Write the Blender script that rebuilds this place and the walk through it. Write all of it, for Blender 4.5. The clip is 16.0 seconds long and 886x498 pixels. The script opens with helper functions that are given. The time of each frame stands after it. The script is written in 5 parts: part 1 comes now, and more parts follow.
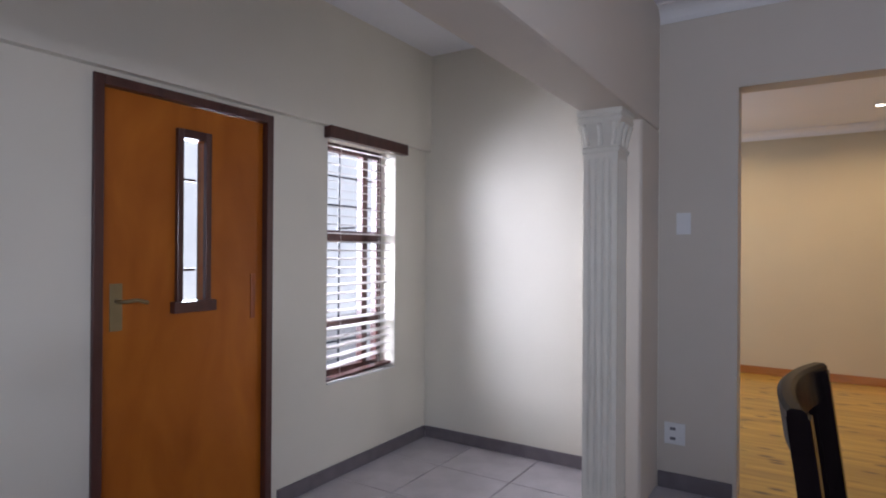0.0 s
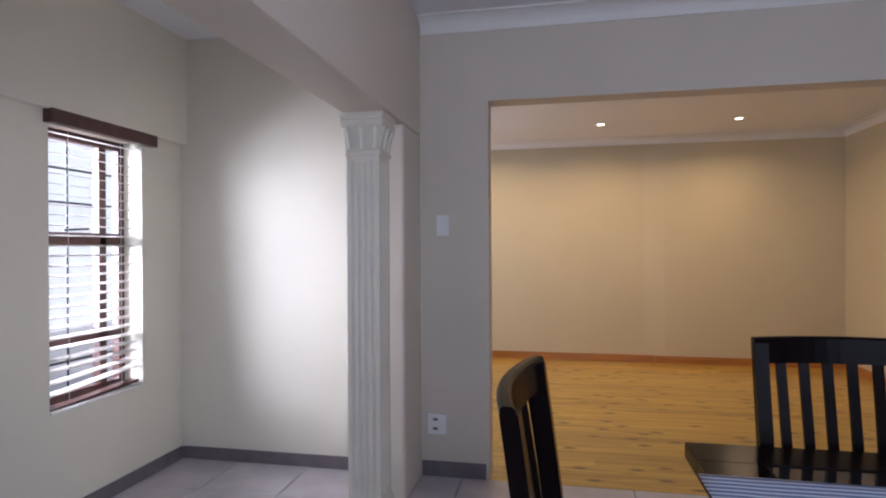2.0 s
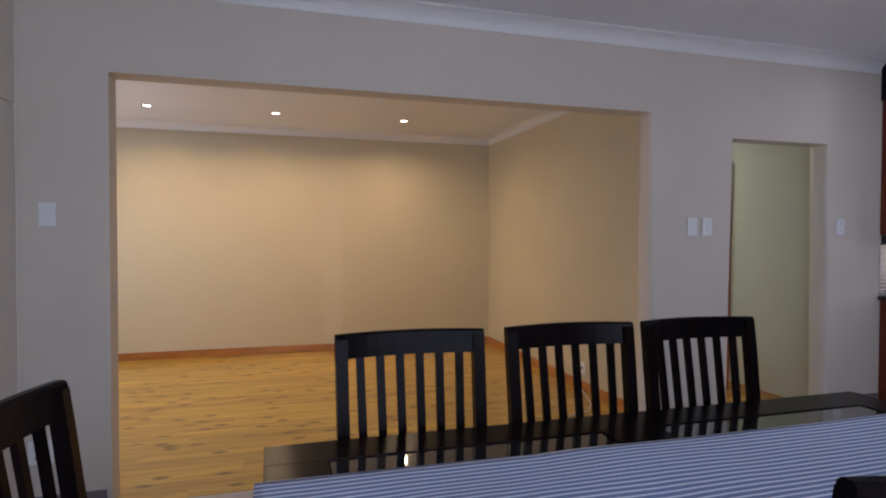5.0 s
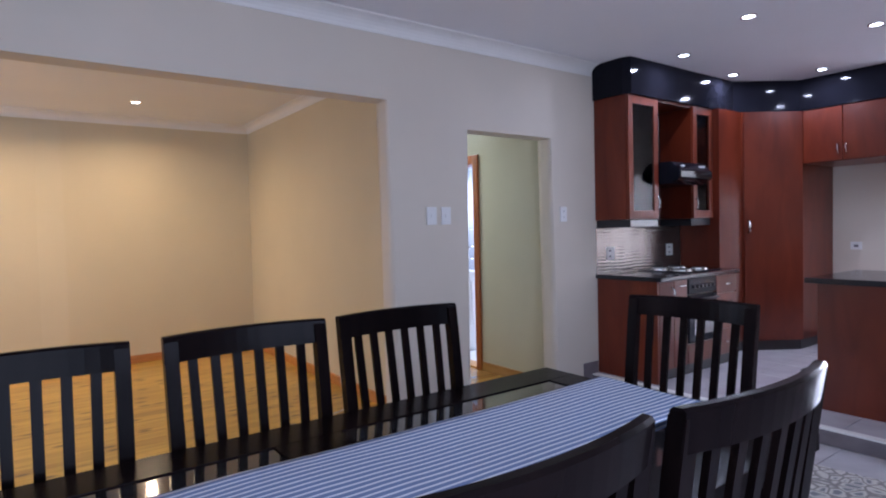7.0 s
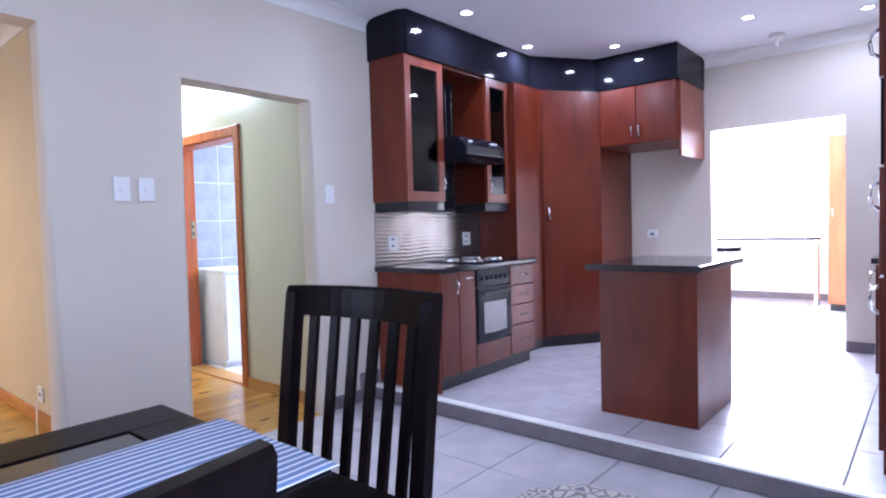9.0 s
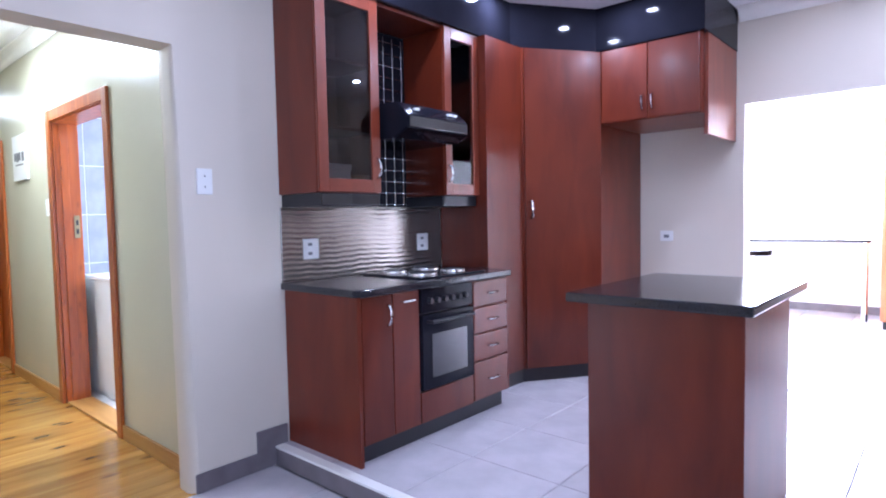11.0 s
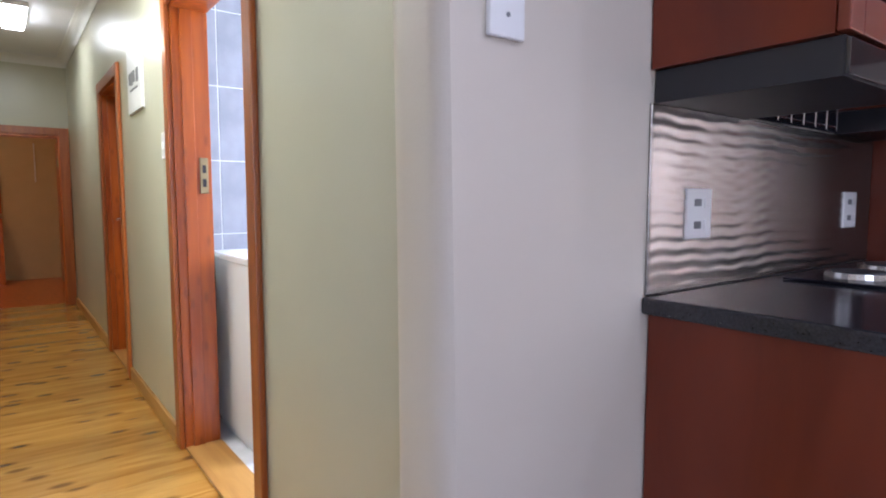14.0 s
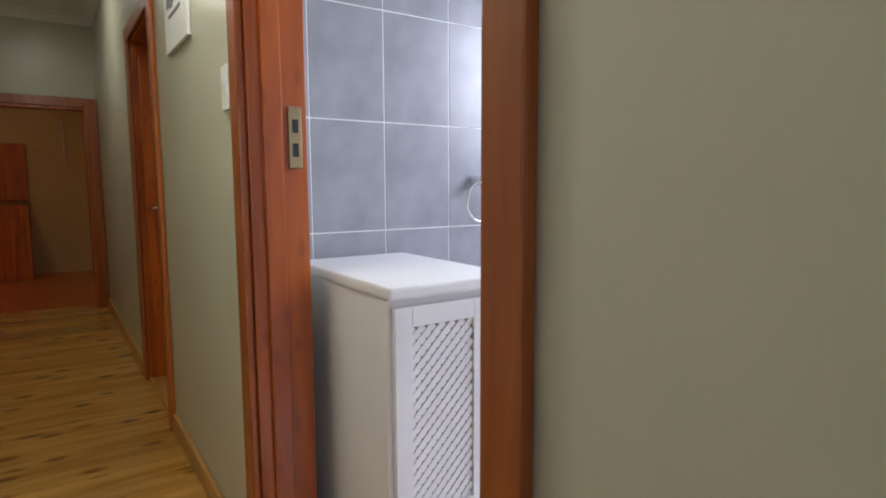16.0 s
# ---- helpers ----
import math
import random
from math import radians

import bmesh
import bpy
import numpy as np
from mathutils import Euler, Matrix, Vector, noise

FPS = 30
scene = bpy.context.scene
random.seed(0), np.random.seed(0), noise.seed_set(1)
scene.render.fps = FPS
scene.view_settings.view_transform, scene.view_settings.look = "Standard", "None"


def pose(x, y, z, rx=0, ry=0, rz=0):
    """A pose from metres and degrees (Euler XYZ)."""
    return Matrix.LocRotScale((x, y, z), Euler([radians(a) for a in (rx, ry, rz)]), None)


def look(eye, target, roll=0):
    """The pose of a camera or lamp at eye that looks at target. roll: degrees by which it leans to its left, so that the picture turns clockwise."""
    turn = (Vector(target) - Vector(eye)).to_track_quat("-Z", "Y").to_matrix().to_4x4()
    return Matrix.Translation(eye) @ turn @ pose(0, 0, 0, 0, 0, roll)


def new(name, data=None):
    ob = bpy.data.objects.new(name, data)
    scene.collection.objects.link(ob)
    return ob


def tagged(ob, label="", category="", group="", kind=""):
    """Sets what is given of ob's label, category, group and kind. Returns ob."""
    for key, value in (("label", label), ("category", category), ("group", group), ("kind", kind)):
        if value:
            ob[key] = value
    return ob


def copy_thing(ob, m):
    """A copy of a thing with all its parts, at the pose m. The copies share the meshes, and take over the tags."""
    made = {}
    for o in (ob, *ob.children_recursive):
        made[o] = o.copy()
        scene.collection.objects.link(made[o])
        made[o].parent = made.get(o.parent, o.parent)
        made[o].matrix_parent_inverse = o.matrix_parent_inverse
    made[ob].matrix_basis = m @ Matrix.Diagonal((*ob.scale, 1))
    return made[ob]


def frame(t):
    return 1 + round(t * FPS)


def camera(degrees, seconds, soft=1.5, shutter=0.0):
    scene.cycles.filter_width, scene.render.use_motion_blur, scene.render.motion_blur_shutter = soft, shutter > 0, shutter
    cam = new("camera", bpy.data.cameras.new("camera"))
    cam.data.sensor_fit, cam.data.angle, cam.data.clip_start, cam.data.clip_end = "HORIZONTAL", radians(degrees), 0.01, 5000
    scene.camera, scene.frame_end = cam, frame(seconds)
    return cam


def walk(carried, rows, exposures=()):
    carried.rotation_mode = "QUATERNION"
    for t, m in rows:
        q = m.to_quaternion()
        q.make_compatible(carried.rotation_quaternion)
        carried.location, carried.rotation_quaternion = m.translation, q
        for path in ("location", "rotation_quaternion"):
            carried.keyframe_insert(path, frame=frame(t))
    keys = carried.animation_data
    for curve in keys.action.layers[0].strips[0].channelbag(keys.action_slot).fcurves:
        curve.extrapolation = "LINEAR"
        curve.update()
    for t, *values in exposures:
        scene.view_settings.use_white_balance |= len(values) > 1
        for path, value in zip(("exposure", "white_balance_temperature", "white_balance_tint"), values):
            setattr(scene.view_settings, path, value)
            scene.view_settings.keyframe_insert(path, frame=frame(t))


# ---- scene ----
PATH = [
    (0, (0.334, -3.448, 1.322), (-0.737, -1.759, 1.327), 0.4),
    (0.5, (0.348, -3.44, 1.332), (-0.549, -1.652, 1.338), 0.2),
    (1, (0.363, -3.412, 1.333), (-0.367, -1.55, 1.34), 0.2),
    (1.5, (0.382, -3.396, 1.346), (-0.184, -1.477, 1.344), -0.1),
    (2, (0.403, -3.37, 1.348), (0.011, -1.409, 1.344), -0.3),
    (2.5, (0.445, -3.347, 1.35), (0.226, -1.359, 1.347), -0.5),
    (3, (0.491, -3.334, 1.349), (0.448, -1.334, 1.344), -0.7),
    (3.5, (0.551, -3.319, 1.351), (0.665, -1.322, 1.339), -0.9),
    (3.7, (0.58, -3.322, 1.35), (0.755, -1.33, 1.34), -0.8),
    (5.8, (0.917, -3.286, 1.403), (1.712, -1.452, 1.336), -0.7),
    (6, (0.953, -3.317, 1.393), (1.807, -1.509, 1.338), -1.3),
    (6.5, (1.068, -3.31, 1.389), (2.092, -1.593, 1.325), -1.3),
    (7, (1.231, -3.257, 1.36), (2.404, -1.639, 1.291), -1.4),
    (7.5, (1.441, -3.245, 1.31), (2.744, -1.73, 1.235), -1.2),
    (8, (1.718, -3.208, 1.278), (3.139, -1.802, 1.205), -1.4),
    (8.5, (1.991, -3.168, 1.223), (3.473, -1.827, 1.152), -1.6),
    (9, (2.314, -3.105, 1.219), (3.836, -1.81, 1.142), -1.6),
    (9.2, (2.443, -3.096, 1.224), (3.97, -1.807, 1.143), -1.8),
    (11.3, (3.614, -2.505, 1.279), (5.1, -1.172, 1.163), -0.8),
    (11.5, (3.694, -2.413, 1.287), (5.151, -1.048, 1.17), -0.8),
    (12, (3.826, -2.131, 1.291), (5.193, -0.677, 1.167), -0.4),
    (12.5, (3.899, -1.796, 1.266), (5.207, -0.289, 1.138), -0.2),
    (13, (3.983, -1.442, 1.224), (5.245, 0.104, 1.097), 0.1),
    (13.5, (4.059, -1.061, 1.185), (5.284, 0.513, 1.037), -0.1),
    (14, (4.151, -0.701, 1.14), (5.353, 0.889, 0.973), -0.0),
    (14.5, (4.228, -0.375, 1.118), (5.399, 1.236, 0.931), 0.1),
    (15, (4.279, -0.053, 1.12), (5.429, 1.572, 0.925), 0.2),
    (15.5, (4.321, 0.27, 1.123), (5.458, 1.902, 0.914), 0.1),
    (16, (4.338, 0.559, 1.126), (5.453, 2.205, 0.906), -0.2),
]
EXPOSURES = [(0, -0.42, 5850, 19), (1, -0.1, 5850, 19), (2, -0.2, 5850, 19), (3.5, -0.4, 5850, 19), (6, 0.1, 5800, 19), (7, 0.32, 5500, 20), (7.5, 0.58, 5400, 21), (9, 1.05, 5250, 21), (11.5, 1.2, 5200, 22), (12.5, 1.15, 5300, 22), (14, 0.95, 5750, 21), (14.5, 0.72, 5850, 20), (15.5, -0.2, 6450, 20), (16, -0.22, 6350, 19)]
cam = camera(74.5, 16.0, 2.0)
walk(cam, [(t, look(*p)) for t, *p in PATH], EXPOSURES)

# ---- world and light ----
world = bpy.data.worlds.new("world")
scene.world = world
world.use_nodes = True
wn = world.node_tree
sky = wn.nodes.new("ShaderNodeTexSky")
sky.sky_type = "NISHITA"
sky.sun_disc = False
sky.sun_elevation = radians(44)
sky.sun_rotation = radians(73)
wn.links.new(sky.outputs[0], wn.nodes["Background"].inputs[0])
wn.nodes["Background"].inputs[1].default_value = 0.15
sun = new("sun", bpy.data.lights.new("sun", "SUN"))
sun.data.energy, sun.data.angle, sun.data.color = 4.0, radians(12), (1, 0.97, 0.92)
sun.matrix_world = look((0, 0, 10), (-1.0, -0.3, 9.0))


def area(name, eye, target, sx, sy, watts, color, shape="RECTANGLE"):
    ob = new(name, bpy.data.lights.new(name, "AREA"))
    ob.data.shape, ob.data.size, ob.data.size_y = shape, sx, sy
    ob.data.energy, ob.data.color = watts, color
    ob.matrix_world = look(eye, target)
    return ob


DAY = (0.80, 0.88, 1.0)
WARM = (1.0, 0.70, 0.36)
COOL = (0.86, 0.90, 1.0)
CORR = (0.95, 1.0, 0.86)
area("daylight_entry", (-2.95, -1.12, 1.45), (-1.0, -0.1, 0.85), 0.7, 1.4, 210, (0.95, 0.96, 1.0))
area("daylight_rear", (1.6, -5.05, 1.5), (1.6, 0, 1.1), 2.6, 1.7, 56, DAY)
area("daylight_scullery", (11.35, -1.3, 1.65), (8, -1.5, 0.9), 1.8, 1.0, 420, (0.93, 0.96, 1.0))
area("daylight_room", (-1.95, 2.2, 1.35), (2, 2.4, 0.8), 1.4, 1.3, 26, DAY)
area("daylight_bathroom", (6.75, 1.4, 1.7), (5, 1.8, 0.9), 0.8, 0.8, 46, DAY)
ROOM_LIGHTS = [(-0.355, 2.88), (0.83, 2.88), (2.16, 2.88)]
KITCHEN_LIGHTS = [(5.58, -0.60), (6.55, -0.49), (7.07, -1.02), (7.12, -2.03), (7.52, -2.72), (5.14, -1.33), (6.07, -1.74)]

# ---- materials ----
def mat(name, color, rough=0.6, metal=0.0, spec=0.5, var=0.08, scale=6.0, bump=0.05, bscale=80.0, coat=0.0):
    """Plain surface with stains at one scale and fine relief at another."""
    m = bpy.data.materials.new(name)
    m.use_nodes = True
    n, l = m.node_tree.nodes, m.node_tree.links
    b = n["Principled BSDF"]
    b.inputs["Roughness"].default_value, b.inputs["Metallic"].default_value = rough, metal
    b.inputs["Specular IOR Level"].default_value = spec
    b.inputs["Coat Weight"].default_value = coat
    b.inputs["Coat Roughness"].default_value = 0.08
    co = n.new("ShaderNodeTexCoord")
    ns = n.new("ShaderNodeTexNoise")
    ns.inputs["Scale"].default_value, ns.inputs["Detail"].default_value = scale, 5
    l.new(co.outputs["Object"], ns.inputs["Vector"])
    ramp = n.new("ShaderNodeValToRGB")
    ramp.color_ramp.elements[0].position, ramp.color_ramp.elements[1].position = 0.3, 0.7
    ramp.color_ramp.elements[0].color = (*[c * (1 - var) for c in color], 1)
    ramp.color_ramp.elements[1].color = (*[min(1, c * (1 + var)) for c in color], 1)
    l.new(ns.outputs[0], ramp.inputs[0])
    l.new(ramp.outputs[0], b.inputs["Base Color"])
    if bump:
        n2 = n.new("ShaderNodeTexNoise")
        n2.inputs["Scale"].default_value, n2.inputs["Detail"].default_value = bscale, 4
        l.new(co.outputs["Object"], n2.inputs["Vector"])
        bp = n.new("ShaderNodeBump")
        bp.inputs["Strength"].default_value, bp.inputs["Distance"].default_value = bump, 0.01
        l.new(n2.outputs[0], bp.inputs["Height"])
        l.new(bp.outputs[0], b.inputs["Normal"])
    return m


def wood(name, dark, light, axis=2, rough=0.35, grain=14.0, stretch=12.0, coat=0.2, knots=0.0, bump=0.05, spec=0.5):
    """Grained wood, its fibres along one axis; each board by its own random shift."""
    m = bpy.data.materials.new(name)
    m.use_nodes = True
    n, l = m.node_tree.nodes, m.node_tree.links
    b = n["Principled BSDF"]
    b.inputs["Roughness"].default_value = rough
    b.inputs["Coat Weight"].default_value = coat
    b.inputs["Coat Roughness"].default_value = 0.15
    b.inputs["Specular IOR Level"].default_value = spec
    co, info = n.new("ShaderNodeTexCoord"), n.new("ShaderNodeObjectInfo")
    geo = n.new("ShaderNodeNewGeometry")
    add = n.new("ShaderNodeVectorMath")
    add.operation = "MULTIPLY_ADD"
    l.new(info.outputs["Random"], add.inputs[0])
    add.inputs[1].default_value = (37.0, 53.0, 71.0)
    l.new(geo.outputs["Position"], add.inputs[2])
    mp = n.new("ShaderNodeMapping")
    sc = [grain, grain, grain]
    sc[axis] = grain / stretch
    mp.inputs["Scale"].default_value = sc
    l.new(add.outputs[0], mp.inputs["Vector"])
    ns = n.new("ShaderNodeTexNoise")
    ns.inputs["Scale"].default_value, ns.inputs["Detail"].default_value, ns.inputs["Distortion"].default_value = 1.0, 6, 0.6
    l.new(mp.outputs[0], ns.inputs["Vector"])
    ramp = n.new("ShaderNodeValToRGB")
    ramp.color_ramp.elements[0].position, ramp.color_ramp.elements[1].position = 0.32, 0.68
    ramp.color_ramp.elements[0].color, ramp.color_ramp.elements[1].color = (*dark, 1), (*light, 1)
    l.new(ns.outputs[0], ramp.inputs[0])
    hsv = n.new("ShaderNodeHueSaturation")
    mr = n.new("ShaderNodeMapRange")
    mr.inputs["To Min"].default_value, mr.inputs["To Max"].default_value = 0.86, 1.14
    l.new(info.outputs["Random"], mr.inputs["Value"])
    l.new(mr.outputs[0], hsv.inputs["Value"])
    l.new(ramp.outputs[0], hsv.inputs["Color"])
    col = hsv.outputs[0]
    if knots:
        mk = n.new("ShaderNodeMapping")
        ks = [6.0, 6.0, 0.0]
        ks[axis] = 2.6
        mk.inputs["Scale"].default_value = ks
        if axis == 2:
            mk.inputs["Scale"].default_value = (13.0, 13.0, 5.0)
            mk.inputs["Rotation"].default_value = (radians(90), 0, 0)
        l.new(add.outputs[0], mk.inputs["Vector"])
        vo = n.new("ShaderNodeTexVoronoi")
        vo.voronoi_dimensions = "2D"
        vo.inputs["Scale"].default_value = 1.0
        l.new(mk.outputs[0], vo.inputs["Vector"])
        kr = n.new("ShaderNodeMapRange")
        kr.inputs["From Min"].default_value, kr.inputs["From Max"].default_value = 0.06, 0.16
        kr.inputs["To Min"].default_value, kr.inputs["To Max"].default_value = knots, 0.0
        l.new(vo.outputs["Distance"], kr.inputs["Value"])
        mx = n.new("ShaderNodeMix")
        mx.data_type = "RGBA"
        l.new(kr.outputs[0], mx.inputs[0])
        l.new(col, mx.inputs[6])
        mx.inputs[7].default_value = (dark[0] * 0.3, dark[1] * 0.25, dark[2] * 0.3, 1)
        col = mx.outputs[2]
    l.new(col, b.inputs["Base Color"])
    bp = n.new("ShaderNodeBump")
    bp.inputs["Strength"].default_value, bp.inputs["Distance"].default_value = bump, 0.005
    l.new(ns.outputs[0], bp.inputs["Height"])
    l.new(bp.outputs[0], b.inputs["Normal"])
    return m


def glow(name, color, strength):
    m = bpy.data.materials.new(name)
    m.use_nodes = True
    b = m.node_tree.nodes["Principled BSDF"]
    b.inputs["Base Color"].default_value = (0.8, 0.8, 0.8, 1)
    b.inputs["Emission Color"].default_value = (*color, 1)
    b.inputs["Emission Strength"].default_value = strength
    return m


def glass(name, tint=(1, 1, 1), alpha=0.12, rough=0.02):
    m = bpy.data.materials.new(name)
    m.use_nodes = True
    n, l = m.node_tree.nodes, m.node_tree.links
    b = n["Principled BSDF"]
    out = n["Material Output"]
    b.inputs["Base Color"].default_value = (0.02, 0.02, 0.02, 1)
    b.inputs["Roughness"].default_value = rough
    b.inputs["Transmission Weight"].default_value = 0.0
    tr = n.new("ShaderNodeBsdfTransparent")
    tr.inputs[0].default_value = (*tint, 1)
    mx = n.new("ShaderNodeMixShader")
    mx.inputs[0].default_value = alpha
    l.new(tr.outputs[0], mx.inputs[1])
    l.new(b.outputs[0], mx.inputs[2])
    l.new(mx.outputs[0], out.inputs[0])
    return m


def tinted_glass(name, tint):
    """Thin tinted pane whose gloss grows at flat angles."""
    m = bpy.data.materials.new(name)
    m.use_nodes = True
    n, l = m.node_tree.nodes, m.node_tree.links
    n.remove(n["Principled BSDF"])
    tr, gl, fr, mx = [n.new(k) for k in ("ShaderNodeBsdfTransparent", "ShaderNodeBsdfGlossy", "ShaderNodeFresnel", "ShaderNodeMixShader")]
    tr.inputs[0].default_value = (*tint, 1)
    gl.inputs["Roughness"].default_value = 0.02
    fr.inputs["IOR"].default_value = 1.42
    for a, b in ((fr, 0), (tr, 1), (gl, 2)):
        l.new(a.outputs[0], mx.inputs[b])
    l.new(mx.outputs[0], n["Material Output"].inputs[0])
    return m


M_WALL = mat("wall_paint_taupe", (0.62, 0.56, 0.475), 0.55, var=0.03, scale=1.5, bump=0.04, bscale=140)
M_CREAM = mat("wall_paint_cream", (0.60, 0.52, 0.35), 0.55, var=0.03, scale=1.5, bump=0.04, bscale=140)
M_ENTRY = mat("wall_paint_entry", (0.72, 0.68, 0.58), 0.55, var=0.03, scale=1.5, bump=0.04, bscale=140)
M_GREEN = mat("wall_paint_sage", (0.52, 0.505, 0.385), 0.30, var=0.04, scale=1.5, bump=0.03, bscale=120)
M_CEIL = mat("ceiling_paint", (0.78, 0.78, 0.80), 0.6, var=0.02, scale=1.2, bump=0.05)
M_TRIM = mat("cornice_plaster", (0.78, 0.77, 0.74), 0.5, var=0.02)
M_TILE = mat("floor_tile_ceramic", (0.50, 0.475, 0.50), 0.26, var=0.10, scale=5, bump=0.06, bscale=30)
M_GROUT = mat("tile_grout", (0.30, 0.29, 0.29), 0.85, var=0.1, scale=20)
M_BASE = mat("tile_skirting", (0.15, 0.13, 0.14), 0.35, var=0.15, scale=10)
M_PINE = wood("pine_floor", (0.36, 0.200, 0.022), (0.60, 0.382, 0.058), axis=0, rough=0.28, grain=16, coat=0.35, knots=0.95, bump=0.02)
M_PINEC = wood("corridor_pine", (0.34, 0.152, 0.022), (0.57, 0.300, 0.060), axis=0, rough=0.25, grain=13, stretch=8, coat=0.4, knots=0.75, bump=0.03)
M_PINESK = wood("pale_pine_trim", (0.36, 0.165, 0.035), (0.50, 0.265, 0.07), axis=1, rough=0.35, grain=20)
M_PINETRIM = wood("pine_trim", (0.36, 0.13, 0.025), (0.50, 0.21, 0.05), axis=0, rough=0.35, grain=20)
M_FRAME = wood("orange_stained_frame", (0.30, 0.052, 0.004), (0.53, 0.125, 0.010), axis=2, rough=0.30, grain=22, stretch=14, coat=0.1, knots=0.35)
M_FRAMEL = wood("light_oak_architrave", (0.27, 0.055, 0.006), (0.42, 0.112, 0.014), axis=2, rough=0.4, grain=24, stretch=14)
M_FDOOR = wood("veneer_door", (0.34, 0.086, 0.004), (0.49, 0.145, 0.009), axis=2, rough=0.4, grain=4, stretch=2.5, coat=0.05, spec=0.3)
M_FDARK = wood("dark_door_frame", (0.050, 0.016, 0.012), (0.085, 0.028, 0.020), axis=2, rough=0.4)
M_CHERRY = wood("cherry_laminate", (0.082, 0.0115, 0.0045), (0.132, 0.0215, 0.0075), axis=2, rough=0.28, grain=7, stretch=4, coat=0.1, spec=0.35, bump=0.015)
M_CHERRYL = wood("cherry_door_edge", (0.115, 0.020, 0.008), (0.165, 0.032, 0.012), axis=2, rough=0.3, grain=9, stretch=5, coat=0.1, bump=0.015)
M_ORANGE = wood("scullery_cupboard_wood", (0.38, 0.12, 0.04), (0.50, 0.17, 0.06), axis=2, rough=0.4)
M_BLACK = mat("black_gloss_panel", (0.010, 0.010, 0.015), 0.07, spec=0.08, var=0.1, bump=0.0)
M_PLINTH = mat("black_plinth", (0.012, 0.012, 0.016), 0.4, var=0.1, bump=0)
M_STONE = mat("black_granite", (0.020, 0.020, 0.024), 0.10, var=0.5, scale=220, bump=0.02, bscale=300)
M_DARK = wood("espresso_wood", (0.0045, 0.003, 0.0035), (0.009, 0.0055, 0.0055), axis=2, rough=0.22, grain=18, coat=0.0, bump=0.02, spec=0.05)
M_DGLASS = mat("smoked_table_glass", (0.018, 0.018, 0.020), 0.05, var=0.02, bump=0, coat=0.5)
M_STEEL = mat("brushed_steel", (0.62, 0.61, 0.60), 0.25, metal=1.0, var=0.06, bump=0)
M_CHROME = mat("chrome", (0.75, 0.75, 0.76), 0.12, metal=1.0, var=0.03, bump=0)
M_WHITE = mat("white_plastic", (0.78, 0.78, 0.77), 0.4, var=0.02, bump=0)
# Slots, screws and lettering; also the sheet that paints shade behind the lattice.
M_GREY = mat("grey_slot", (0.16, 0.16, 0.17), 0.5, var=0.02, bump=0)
M_BRASS = mat("aged_brass", (0.30, 0.24, 0.13), 0.4, metal=0.9, var=0.15, bump=0)
M_COLUMN = mat("column_plaster", (0.70, 0.67, 0.58), 0.5, var=0.04, bump=0.03)
M_BTILE = mat("bathroom_wall_tile", (0.27, 0.28, 0.31), 0.25, var=0.16, scale=7, bump=0.02)
M_BGROUT = mat("bathroom_grout", (0.72, 0.72, 0.72), 0.8, var=0.03)
M_BFLOOR = mat("bathroom_floor_tile", (0.66, 0.66, 0.68), 0.3, var=0.1, scale=12)
M_CUP = mat("white_melamine", (0.78, 0.78, 0.79), 0.38, var=0.02, bump=0)
M_SLAT = mat("blind_slat_cream", (0.70, 0.66, 0.62), 0.45, var=0.04, bump=0)
# Ochre pushed towards orange: the bedroom's warm glow is put into the wall colour.
M_BEDROOM = mat("bedroom_wall_glow_paint", (0.56, 0.38, 0.18), 0.6, var=0.03, bump=0.1)
M_PLASTER = mat("exterior_plaster", (0.82, 0.82, 0.80), 0.8, var=0.06, scale=2)
M_GROUND = mat("paving_ground", (0.40, 0.38, 0.36), 0.9, var=0.2, scale=0.7, bump=0.3, bscale=9)
M_ROOF = mat("roof_tile", (0.20, 0.19, 0.20), 0.8, var=0.2, scale=9)
M_WPANE = mat("neighbour_window_glass", (0.10, 0.16, 0.24), 0.08, var=0.1, bump=0)
M_GLASS = glass("clear_glass", (0.97, 0.99, 1.0), 0.06)
M_CABGLASS = tinted_glass("cabinet_glass", (0.55, 0.53, 0.53))
M_BULB = glow("lamp_cool", (0.95, 0.97, 1.0), 10)
M_BULBW = glow("lamp_warm", (1.0, 0.86, 0.62), 12)
M_TUBE = glow("fluorescent_diffuser", (0.97, 1.0, 0.92), 9)


